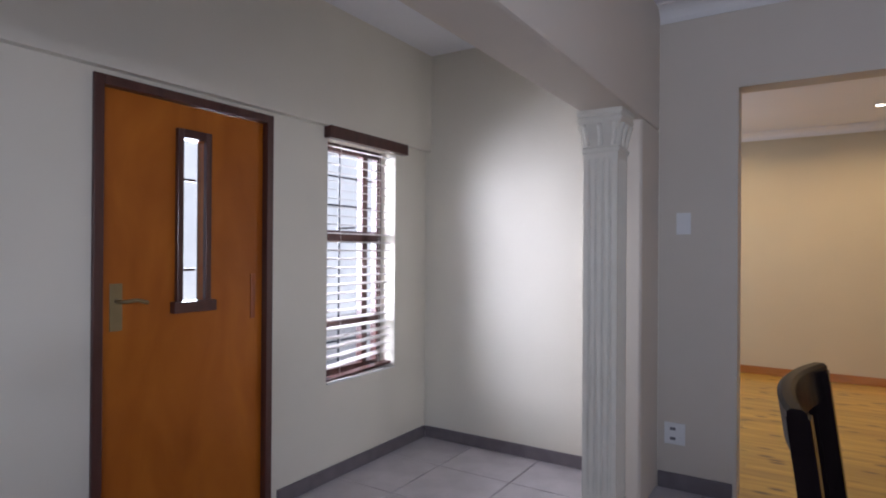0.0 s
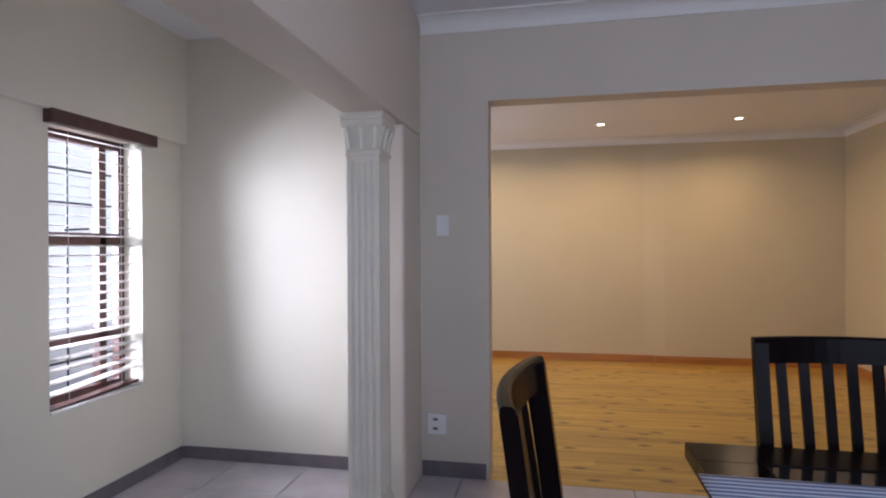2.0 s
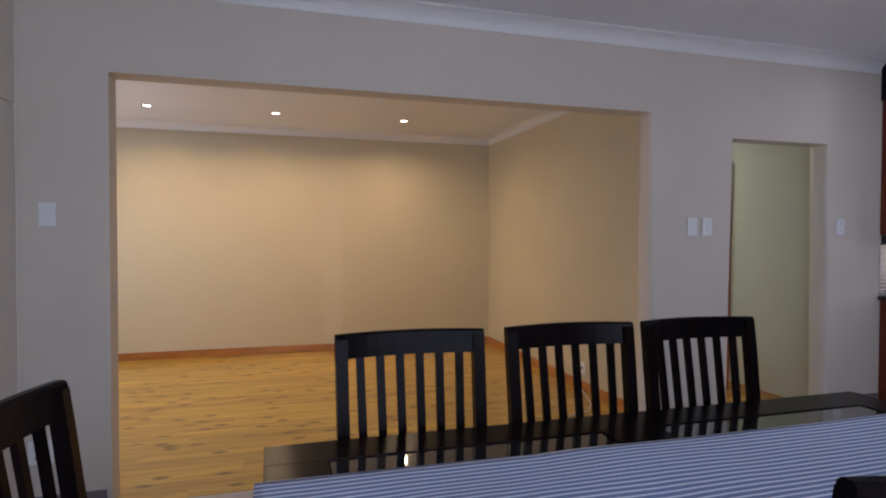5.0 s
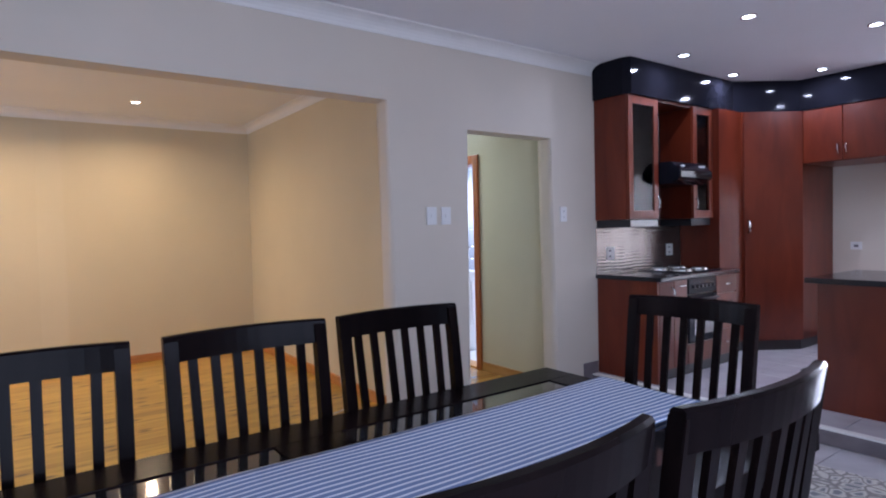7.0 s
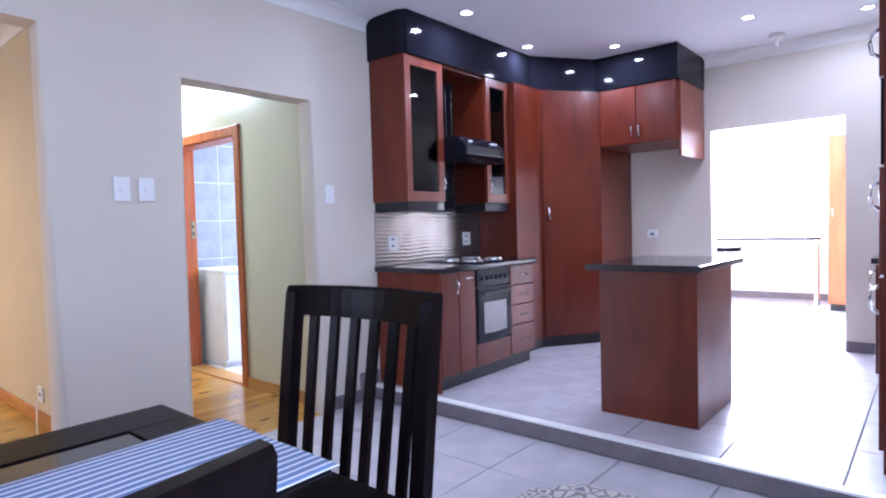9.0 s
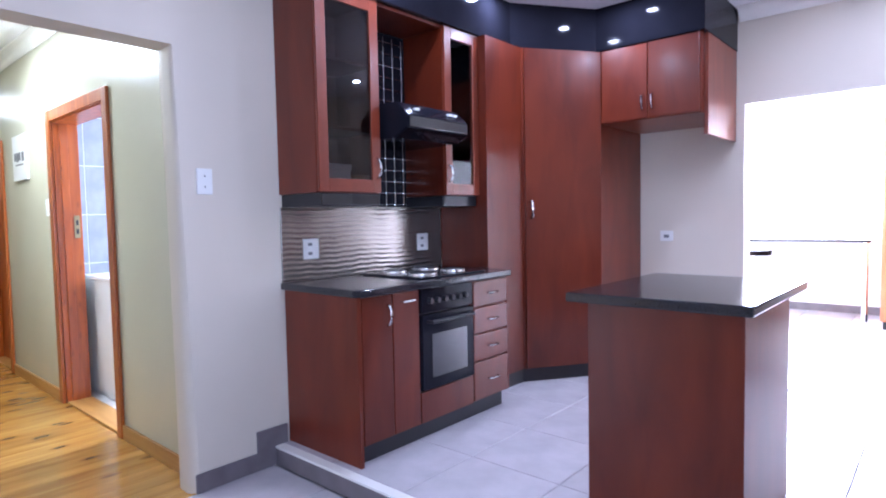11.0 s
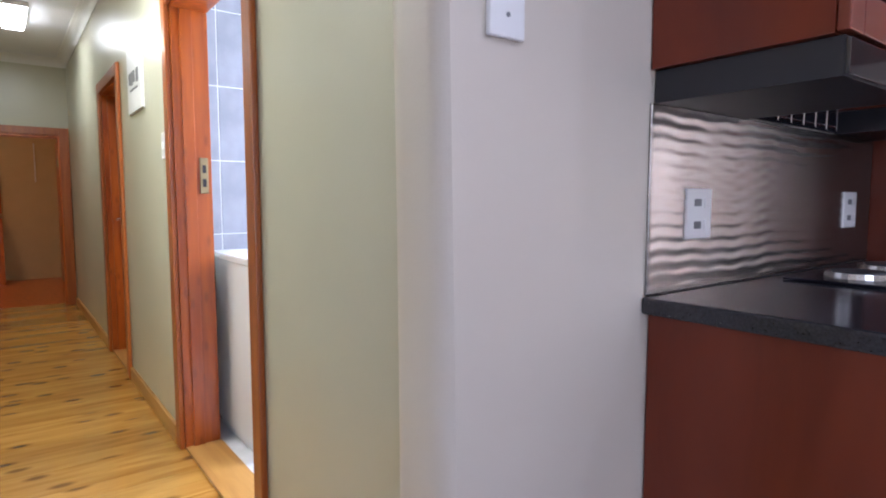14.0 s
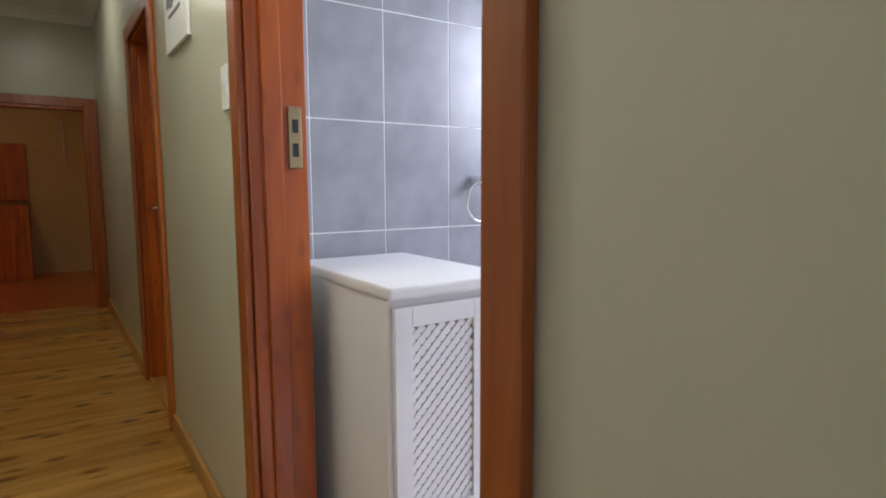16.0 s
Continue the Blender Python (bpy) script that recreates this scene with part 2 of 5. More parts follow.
def stripes(name):
    """Woven runner: thin light stripes that run along its length."""
    m = bpy.data.materials.new(name)
    m.use_nodes = True
    n, l = m.node_tree.nodes, m.node_tree.links
    b = n["Principled BSDF"]
    b.inputs["Roughness"].default_value = 0.85
    geo = n.new("ShaderNodeNewGeometry")
    sep = n.new("ShaderNodeSeparateXYZ")
    l.new(geo.outputs["Position"], sep.inputs[0])
    ns = n.new("ShaderNodeTexNoise")
    ns.inputs["Scale"].default_value = 5
    l.new(geo.outputs["Position"], ns.inputs["Vector"])
    ad = n.new("ShaderNodeMath")
    ad.operation = "MULTIPLY_ADD"
    l.new(ns.outputs[0], ad.inputs[0])
    ad.inputs[1].default_value = 0.012
    l.new(sep.outputs["Y"], ad.inputs[2])
    mu = n.new("ShaderNodeMath")
    mu.operation = "MULTIPLY"
    mu.inputs[1].default_value = 2 * math.pi / 0.023
    l.new(ad.outputs[0], mu.inputs[0])
    si = n.new("ShaderNodeMath")
    si.operation = "SINE"
    l.new(mu.outputs[0], si.inputs[0])
    ramp = n.new("ShaderNodeValToRGB")
    ramp.color_ramp.elements[0].position, ramp.color_ramp.elements[1].position = 0.25, 0.75
    # Both stripe colours are brightened and blued to carry the window's sky light.
    ramp.color_ramp.elements[0].color, ramp.color_ramp.elements[1].color = (0.20, 0.28, 0.50, 1), (0.84, 0.88, 0.95, 1)
    l.new(si.outputs[0], ramp.inputs[0])
    l.new(ramp.outputs[0], b.inputs["Base Color"])
    wv = n.new("ShaderNodeTexNoise")
    wv.inputs["Scale"].default_value = 500
    bp = n.new("ShaderNodeBump")
    bp.inputs["Strength"].default_value, bp.inputs["Distance"].default_value = 0.3, 0.002
    l.new(wv.outputs[0], bp.inputs["Height"])
    l.new(bp.outputs[0], b.inputs["Normal"])
    return m


M_RUNNER = stripes("striped_cotton")


M_SPLASH = mat("wavy_metal_sheet", (0.25, 0.228, 0.213), 0.25, metal=0.95, var=0.08, scale=9, bump=0.02, bscale=200)


def mosaic(name):
    """Printed floral rug pattern in grey and cream."""
    m = bpy.data.materials.new(name)
    m.use_nodes = True
    n, l = m.node_tree.nodes, m.node_tree.links
    b = n["Principled BSDF"]
    b.inputs["Roughness"].default_value = 0.9
    geo = n.new("ShaderNodeNewGeometry")
    vo = n.new("ShaderNodeTexVoronoi")
    vo.feature = "DISTANCE_TO_EDGE"
    vo.inputs["Scale"].default_value = 15
    l.new(geo.outputs["Position"], vo.inputs["Vector"])
    ns = n.new("ShaderNodeTexNoise")
    ns.inputs["Scale"].default_value = 14
    l.new(geo.outputs["Position"], ns.inputs["Vector"])
    ml = n.new("ShaderNodeMath")
    ml.operation = "MULTIPLY"
    l.new(vo.outputs[0], ml.inputs[0])
    l.new(ns.outputs[0], ml.inputs[1])
    ramp = n.new("ShaderNodeValToRGB")
    ramp.color_ramp.elements[0].position, ramp.color_ramp.elements[1].position = 0.02, 0.16
    ramp.color_ramp.elements[0].color, ramp.color_ramp.elements[1].color = (0.24, 0.22, 0.21, 1), (0.20, 0.20, 0.22, 1)
    e = ramp.color_ramp.elements.new(0.06)
    e.color = (0.58, 0.55, 0.50, 1)
    e = ramp.color_ramp.elements.new(0.11)
    e.color = (0.50, 0.48, 0.45, 1)
    l.new(ml.outputs[0], ramp.inputs[0])
    l.new(ramp.outputs[0], b.inputs["Base Color"])
    return m


M_RUG = mosaic("rug_print")

# ---- mesh helpers ----
def bx(bm, x0, x1, y0, y1, z0, z1, bevel=0.0):
    r = bmesh.ops.create_cube(bm, size=1)
    bmesh.ops.transform(bm, verts=r["verts"], matrix=Matrix.Translation(((x0 + x1) / 2, (y0 + y1) / 2, (z0 + z1) / 2))
                        @ Matrix.Diagonal((abs(x1 - x0), abs(y1 - y0), abs(z1 - z0), 1)))
    if bevel:
        es = list({e for v in r["verts"] for e in v.link_edges})
        bmesh.ops.bevel(bm, geom=es, offset=bevel, segments=2, affect="EDGES", profile=0.6)
    return bm


def cube(x0, x1, y0, y1, z0, z1, bevel=0.0):
    return bx(bmesh.new(), x0, x1, y0, y1, z0, z1, bevel)


def cyl(bm, p, q, r0, r1=None, seg=16):
    """A round bar from p to q."""
    p, q = Vector(p), Vector(q)
    r = bmesh.ops.create_cone(bm, cap_ends=True, segments=seg, radius1=r0, radius2=r0 if r1 is None else r1, depth=(q - p).length)
    bmesh.ops.transform(bm, verts=r["verts"], matrix=Matrix.Translation((p + q) / 2) @ (q - p).to_track_quat("Z", "Y").to_matrix().to_4x4())
    return bm


def prism(pts, z0, z1):
    """An upright prism over a plan outline."""
    bm = bmesh.new()
    f = bm.faces.new([bm.verts.new((x, y, z0)) for x, y in pts])
    r = bmesh.ops.extrude_face_region(bm, geom=[f])
    bmesh.ops.translate(bm, verts=[v for v in r["geom"] if isinstance(v, bmesh.types.BMVert)], vec=(0, 0, z1 - z0))
    bmesh.ops.recalc_face_normals(bm, faces=bm.faces)
    return bm


def tube(path, r, seg=10):
    """A bent round bar along a path."""
    bm = bmesh.new()
    rings = []
    pts = [Vector(p) for p in path]
    for i, p in enumerate(pts):
        d = (pts[min(i + 1, len(pts) - 1)] - pts[max(i - 1, 0)]).normalized()
        q = d.to_track_quat("Z", "Y")
        rings.append([bm.verts.new(p + q @ Vector((r * math.cos(a), r * math.sin(a), 0))) for a in [2 * math.pi * k / seg for k in range(seg)]])
    for a, b in zip(rings, rings[1:]):
        for k in range(seg):
            bm.faces.new((a[k], a[(k + 1) % seg], b[(k + 1) % seg], b[k]))
    bm.faces.new(rings[0][::-1])
    bm.faces.new(rings[-1])
    bmesh.ops.recalc_face_normals(bm, faces=bm.faces)
    return bm


def mesh(name, bm, material, smooth=False):
    me = bpy.data.meshes.new(name)
    bm.to_mesh(me)
    bm.free()
    me.materials.append(material)
    if smooth:
        me.polygons.foreach_set("use_smooth", [True] * len(me.polygons))
    return me


def thing(name, bm, material, label, category, group="", kind="", smooth=False):
    return tagged(new(name, mesh(name, bm, material, smooth)), label, category, group, kind)


def holder(name, at, label, category, group="", kind=""):
    ob = new(name)
    ob.location = at
    ob.empty_display_size = 0.1
    return tagged(ob, label, category, group, kind)


def origin(ob):
    p = Vector(ob.location)
    while ob.parent:
        ob = ob.parent
        p += Vector(ob.location)
    return p


def part(name, bm, material, parent, label="", smooth=False):
    """A mesh in world metres, linked as one part under a thing."""
    if parent.type == "EMPTY" or parent.parent:
        base = origin(parent)
        if base.length > 0:
            bmesh.ops.translate(bm, verts=bm.verts, vec=-base)
    ob = new(name, mesh(name, bm, material, smooth))
    ob.parent = parent
    return tagged(ob, label)


def wall(name, label, material, boxes):
    bm = bmesh.new()
    for b in boxes:
        bx(bm, *b)
    return thing(name, bm, material, label, "wall", kind="structure")


# ---- structure: walls, ceilings, floors' beds ----
CZ = 2.70
KZ = 0.10
def pierced_wall(name, label, material, outline, y0, y1, rounded, radius):
    """Upright wall slab over an outline in x and z; the openings' edges at the x values in rounded are worn round."""
    bm = bmesh.new()
    f = bm.faces.new([bm.verts.new((x, y0, z)) for x, z in outline])
    r = bmesh.ops.extrude_face_region(bm, geom=[f])
    bmesh.ops.translate(bm, verts=[v for v in r["geom"] if isinstance(v, bmesh.types.BMVert)], vec=(0, y1 - y0, 0))
    bmesh.ops.recalc_face_normals(bm, faces=bm.faces)
    soft = [e for e in bm.edges if abs(e.verts[0].co.x - e.verts[1].co.x) < 1e-6 and abs(e.verts[0].co.z - e.verts[1].co.z) > 0.5
            and any(abs(e.verts[0].co.x - x) < 1e-6 for x in rounded)]
    bmesh.ops.bevel(bm, geom=soft, offset=radius, segments=6, affect="EDGES", profile=0.5)
    bmesh.ops.triangulate(bm, faces=[f for f in bm.faces if len(f.verts) > 4])
    ob = thing(name, bm, material, label, "wall", kind="structure", smooth=True)
    ob.data.set_sharp_from_angle(angle=radians(25))
    return ob


pierced_wall("wall_north", "taupe painted plaster wall with a wide opening and a passage", M_WALL,
             [(-0.40, -0.1), (0, -0.1), (0, 2.20), (3.18, 2.20), (3.18, -0.1), (3.83, -0.1), (3.83, 2.06), (4.68, 2.06), (4.68, -0.1), (8.06, -0.1), (8.06, 2.95), (-0.40, 2.95)],
             0.0, 0.15, (3.18, 3.83, 4.68), 0.045)
wall("wall_entry_north", "pale cream plaster wall of the entrance", M_ENTRY, [(-2.22, -0.40, 0, 0.15, -0.1, 2.95)])
wall("wall_entry_west", "cream plaster wall with front door and window openings, ledge above", M_ENTRY, [
    (-2.20, -2.0, -5.1, -2.28, -0.1, 2.02), (-2.20, -2.0, -1.41, -1.0, -0.1, 2.02), (-2.20, -2.0, -0.36, 0, -0.1, 2.02),
    (-2.20, -2.0, -1.0, -0.36, -0.1, 0.55), (-2.20, -2.0, -1.0, -0.36, 1.97, 2.02), (-2.20, -2.0, -2.28, -1.41, 2.001, 2.02), (-2.20, -1.955, -5.1, 0, 2.02, 2.95)])
wall("wall_south", "taupe painted plaster wall with a wide window opening", M_WALL, [
    (-2.2, 0.2, -5.1, -4.95, -0.1, 2.95), (3.0, 5.2, -5.1, -4.95, -0.1, 2.95), (0.2, 3.0, -5.1, -4.95, -0.1, 0.6), (0.2, 3.0, -5.1, -4.95, 2.4, 2.95)])
wall("wall_kitchen_south", "taupe painted kitchen wall", M_WALL, [(5.2, 8.06, -3.65, -3.5, -0.1, 2.95), (5.05, 5.2, -4.95, -3.5, -0.1, 2.95)])
wall("wall_kitchen_east", "taupe painted kitchen wall with a doorway to the scullery", M_WALL, [
    (8.06, 8.22, -1.50, 0.15, -0.1, 2.95), (8.06, 8.22, -3.65, -2.53, -0.1, 2.95), (8.06, 8.22, -2.53, -1.50, 2.03, 2.95)])
thing("beam", cube(-0.64, -0.40, -4.95, 0.0, 2.01, CZ - 0.002, 0.015), M_WALL, "taupe plastered ceiling beam above the column", "beam", kind="structure")
thing("pier", cube(-0.62, -0.402, -0.385, -0.002, 0, 2.008, 0.015), M_WALL, "taupe plastered pier against the wall", "pier", kind="structure")
thing("ceiling", cube(-2.2, 8.06, -5.1, 0.0, CZ, 2.90), M_CEIL, "white painted ceiling", "ceiling", kind="structure")

# wood-floored room
RY, RX, RZ = 3.77, 3.47, 2.62
wall("wall_room_north", "cream painted wall of the timber-floored room", M_CREAM, [(-2.2, RX, RY, RY + 0.15, -0.1, 2.9)])
thing("wall_room_thickening", prism([(1.36, RY + 0.001), (1.60, RY - 0.03), (RX - 0.001, RY - 0.03), (RX - 0.001, RY + 0.001)], 0.0, RZ - 0.001), M_CREAM, "cream painted wall, slightly proud plaster", "wall", kind="structure")
wall("wall_room_east", "cream painted side wall of the timber-floored room", M_CREAM, [(RX, RX + 0.12, 0.15, RY + 0.15, -0.1, 2.9)])
wall("wall_room_west", "cream painted wall with a window opening", M_CREAM, [
    (-2.2, -2.05, 0.15, 1.5, -0.1, 2.9), (-2.2, -2.05, 2.9, RY, -0.1, 2.9), (-2.2, -2.05, 1.5, 2.9, -0.1, 0.7), (-2.2, -2.05, 1.5, 2.9, 2.0, 2.9)])
thing("ceiling_room", cube(-2.2, RX, 0.15, RY + 0.15, RZ, 2.9), M_CEIL, "white ceiling of the timber-floored room", "ceiling", kind="structure")

# corridor
CX, CE = 4.77, 6.80
wall("wall_corridor_east", "sage green painted corridor wall with two door openings", M_GREEN, [
    (CX, 4.91, 0.15, 1.07, -0.1, 2.9), (CX, 4.91, 1.07, 2.10, 2.0, 2.9), (CX, 4.91, 2.10, 3.46, -0.1, 2.9),
    (CX, 4.91, 3.46, 4.28, 1.93, 2.9), (CX, 4.91, 4.28, CE, -0.1, 2.9)])
wall("wall_corridor_west", "sage green painted corridor wall", M_GREEN, [(3.651, 3.76, 0.15, CE, -0.1, 2.9)])
wall("wall_corridor_end", "sage green painted end wall with a doorway", M_GREEN, [
    (3.65, 3.86, CE, CE + 0.14, -0.1, 2.9), (4.69, 4.91, CE, CE + 0.14, -0.1, 2.9), (3.86, 4.69, CE, CE + 0.14, 1.83, 2.9)])
thing("ceiling_corridor", cube(3.65, 4.91, 0.15, CE, 2.62, 2.9), M_CEIL, "white corridor ceiling", "ceiling", kind="structure")
wall("wall_bedroom", "ochre bedroom walls beyond the corridor, warm lamp glow put into the colour", M_BEDROOM, [
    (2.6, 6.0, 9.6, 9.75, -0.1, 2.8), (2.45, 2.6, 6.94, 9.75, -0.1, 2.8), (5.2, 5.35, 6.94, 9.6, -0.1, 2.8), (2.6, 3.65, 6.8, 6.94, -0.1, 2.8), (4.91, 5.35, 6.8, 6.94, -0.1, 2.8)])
thing("ceiling_bedroom", cube(2.5, 5.4, 6.94, 9.75, 2.6, 2.8), M_CEIL, "white bedroom ceiling", "ceiling", kind="structure")

# bathroom
wall("wall_bathroom_north", "grey tiled bathroom wall bed with pale joints", M_BGROUT, [(4.91, 7.0, 2.3655, 2.5, -0.1, 2.6)])
wall("wall_bathroom", "white painted bathroom walls", M_TRIM, [
    (4.91, 7.0, 0.15, 0.25, -0.1, 2.6), (6.9, 7.0, 0.25, 0.95, -0.1, 2.6), (6.9, 7.0, 1.85, 2.38, -0.1, 2.6), (6.9, 7.0, 0.95, 1.85, -0.1, 1.25), (6.9, 7.0, 0.95, 1.85, 2.15, 2.6)])
thing("ceiling_bathroom", cube(4.91, 7.0, 0.15, 2.5, 2.6, 2.75), M_CEIL, "white bathroom ceiling", "ceiling", kind="structure")

# scullery
wall("wall_scullery", "white painted scullery walls with a wide window opening", M_TRIM, [
    (11.4, 11.55, -3.2, -2.25, -0.1, 2.8), (11.4, 11.55, -0.35, 0.4, -0.1, 2.8), (11.4, 11.55, -2.25, -0.35, -0.1, 1.08), (11.4, 11.55, -2.25, -0.35, 2.15, 2.8),
    (8.22, 11.4, 0.25, 0.4, -0.1, 2.8), (8.22, 11.4, -3.2, -3.05, -0.1, 2.8)])
thing("ceiling_scullery", cube(8.22, 11.55, -3.2, 0.4, 2.6, 2.8), M_CEIL, "white scullery ceiling", "ceiling", kind="structure")

# beds under the floors
thing("floor", cube(-2.0, 5.14, -4.95, 0.0, -0.1, -0.008), M_GROUT, "grey grout bed of the tiled dining floor", "floor", kind="structure")
thing("floor_kitchen", cube(5.14, 11.4, -3.5, 0.25, -0.1, KZ - 0.008), M_GROUT, "grey grout bed of the raised kitchen floor", "floor", kind="structure")
thing("floor_room", cube(-2.05, RX, 0.0, RY, -0.1, -0.015), M_FDARK, "dark bed under the pine boards", "floor", kind="structure")
thing("floor_corridor", cube(3.76, 4.91, 0.0, 9.6, -0.1, -0.015), M_FDARK, "dark bed under the corridor boards", "floor", kind="structure")
thing("floor_bedroom", cube(2.6, 5.2, 6.94, 9.6, -0.014, -0.002), M_FRAME, "reddish timber bedroom floor", "floor", kind="structure")
thing("floor_bathroom", cube(4.91, 6.9, 0.25, 2.38, -0.1, 0.0), M_BFLOOR, "pale tiled bathroom floor", "floor", kind="structure")
thing("ground", cube(-400, 400, -400, 400, -0.4, -0.2), M_GROUND, "pale paved ground outside the house", "ground", kind="structure")


def cornice(name, p, q, inward, z, size=0.09):
    """Coved plaster moulding from p to q under a ceiling at z."""
    p, q, w = Vector((*p, 0)), Vector((*q, 0)), Vector((*inward, 0))
    prof = [(0, -size)] + [(size * (1 - math.cos(a)) * 0.95 + 0.006, -size + size * math.sin(a) * 0.9) for a in [radians(k * 15) for k in range(7)]] + [(size * 1.05, 0), (0, 0)]
    bm = bmesh.new()
    rings = []
    for base in (p, q):
        rings.append([bm.verts.new(base + w * a + Vector((0, 0, z + b - 0.001))) for a, b in prof])
    n = len(prof)
    for k in range(n):
        bm.faces.new((rings[0][k], rings[0][(k + 1) % n], rings[1][(k + 1) % n], rings[1][k]))
    bm.faces.new(rings[0])
    bm.faces.new(rings[1])
    bmesh.ops.recalc_face_normals(bm, faces=bm.faces)
    return thing(name, bm, M_TRIM, "white coved plaster cornice below the ceiling", "cornice", kind="structure")


cornice("trim", (-0.40, -0.001), (5.17, -0.001), (0, -1), CZ)
cornice("trim", (8.059, -1.46), (8.059, -3.5), (-1, 0), CZ)
cornice("trim", (-2.05, RY - 0.031), (RX, RY - 0.031), (0, -1), RZ, 0.08)
cornice("trim", (RX - 0.001, 0.15), (RX - 0.001, RY), (-1, 0), RZ, 0.08)
cornice("trim", (CX - 0.001, 0.15), (CX - 0.001, CE), (-1, 0), 2.62, 0.08)
cornice("trim", (3.76, CE - 0.001), (CX, CE - 0.001), (0, -1), 2.62, 0.08)


def skirting(boxes, material, label):
    for b in boxes:
        thing("baseboard", cube(*b, 0.004), material, label, "skirting", kind="structure")


skirting([(-2.0, -1.985, -1.36, -0.012, 0, 0.078), (-1.985, -0.642, -0.014, -0.001, 0, 0.078), (-0.40, -0.02, -0.013, -0.001, 0, 0.09),
          (3.20, 3.81, -0.013, -0.001, 0, 0.09), (4.70, 5.02, -0.013, -0.001, 0, 0.09), (5.02, 5.20, -0.013, -0.001, 0.0, 0.20)],
         M_BASE, "dark grey tile skirting along the wall")
skirting([(8.045, 8.058, -1.49, -0.66, KZ, KZ + 0.09), (8.045, 8.23, -2.545, -2.531, KZ, KZ + 0.09), (8.045, 8.058, -2.78, -2.546, KZ, KZ + 0.09), (11.385, 11.4, -3.0, 0.2, KZ, KZ + 0.09)],
         M_BASE, "dark grey tile skirting along the wall")
skirting([(-2.05, 1.478, RY - 0.02, RY - 0.001, 0, 0.085), (1.478, RX - 0.02, RY - 0.05, RY - 0.031, 0, 0.085), (RX - 0.02, RX - 0.001, 0.152, RY - 0.05, 0, 0.085)],
         M_PINETRIM, "varnished pine skirting along the wall")
skirting([(CX - 0.018, CX - 0.001, 0.152, 1.01, 0, 0.085), (CX - 0.018, CX - 0.001, 2.18, 3.38, 0, 0.085), (CX - 0.018, CX - 0.001, 4.36, CE - 0.02, 0, 0.085)],
         M_PINESK, "pale varnished pine skirting along the corridor")

# ---- entrance: column, door, window ----
CX0, CX1, CY0, CY1 = -0.618, -0.452, -0.66, -0.494
CMX, CMY = (CX0 + CX1) / 2, (CY0 + CY1) / 2
col = holder("column", (CMX, CMY, 0), "cream square fluted plaster column with a carved capital", "column")


def fluted_ring(bm, half, z, depth):
    """One level of a square shaft with four round grooves in each face."""
    side = [(-1.0, 0.0)]
    for k in range(4):
        c = -0.6 + 0.4 * k
        side += [(c - 0.12, 0.0), (c - 0.075, 0.75), (c, 1.0), (c + 0.075, 0.75), (c + 0.12, 0.0)]
    out = []
    for q in range(4):
        ca, sa = math.cos(q * math.pi / 2), math.sin(q * math.pi / 2)
        for u, d in side:
            x, y = u * half, -(half - d * depth)
            out.append(bm.verts.new((CMX + x * ca - y * sa, CMY + x * sa + y * ca, z)))
    return out


def square_stack(levels):
    """A square turned-like moulding from (half width, height) pairs."""
    bm = bmesh.new()
    prev = None
    for h, z in levels:
        ring = [bm.verts.new((CMX + a * h, CMY + b * h, z)) for a, b in ((-1, -1), (1, -1), (1, 1), (-1, 1))]
        if prev:
            for k in range(4):
                bm.faces.new((prev[k], prev[(k + 1) % 4], ring[(k + 1) % 4], ring[k]))
        else:
            bm.faces.new(ring[::-1])
        prev = ring
    bm.faces.new(prev)
    bmesh.ops.recalc_face_normals(bm, faces=bm.faces)
    return bm


bm = bmesh.new()
HALF = (CX1 - CX0) / 2
levels = [fluted_ring(bm, HALF, z, d) for z, d in ((0.10, 0.0), (0.13, 0.0), (0.15, 0.005), (1.76, 0.005), (1.78, 0.0), (1.80, 0.0))]
for a, b in zip(levels, levels[1:]):
    for k in range(len(a)):
        bm.faces.new((a[k], a[(k + 1) % len(a)], b[(k + 1) % len(a)], b[k]))
part("shaft", bm, M_COLUMN, col)
part("base", square_stack([(0.100, 0), (0.100, 0.055), (0.094, 0.065), (0.097, 0.078), (0.090, 0.092), (0.084, 0.10)]), M_COLUMN, col)
cap = part("capital", square_stack([(0.084, 1.80), (0.092, 1.808), (0.092, 1.822), (0.083, 1.83), (0.083, 1.86), (0.088, 1.90), (0.100, 1.94), (0.108, 1.955),
                                    (0.108, 1.97), (0.102, 1.978), (0.112, 1.99), (0.112, 2.008)]), M_COLUMN, col, "carved leaf capital")
for q in range(4):
    for u in (-0.062, 0.0, 0.062):
        ca, sa = math.cos(q * math.pi / 2), math.sin(q * math.pi / 2)
        pts = []
        for w in (0.0, 0.3, 0.6, 0.85, 1.0):
            x, y = u * (1 + 0.25 * w), -(0.082 + 0.024 * w * w)
            pts.append((CMX + x * ca - y * sa, CMY + x * sa + y * ca, 1.835 + 0.105 * w))
        part("leaf", tube(pts, 0.012, 6), M_COLUMN, cap, "", True)

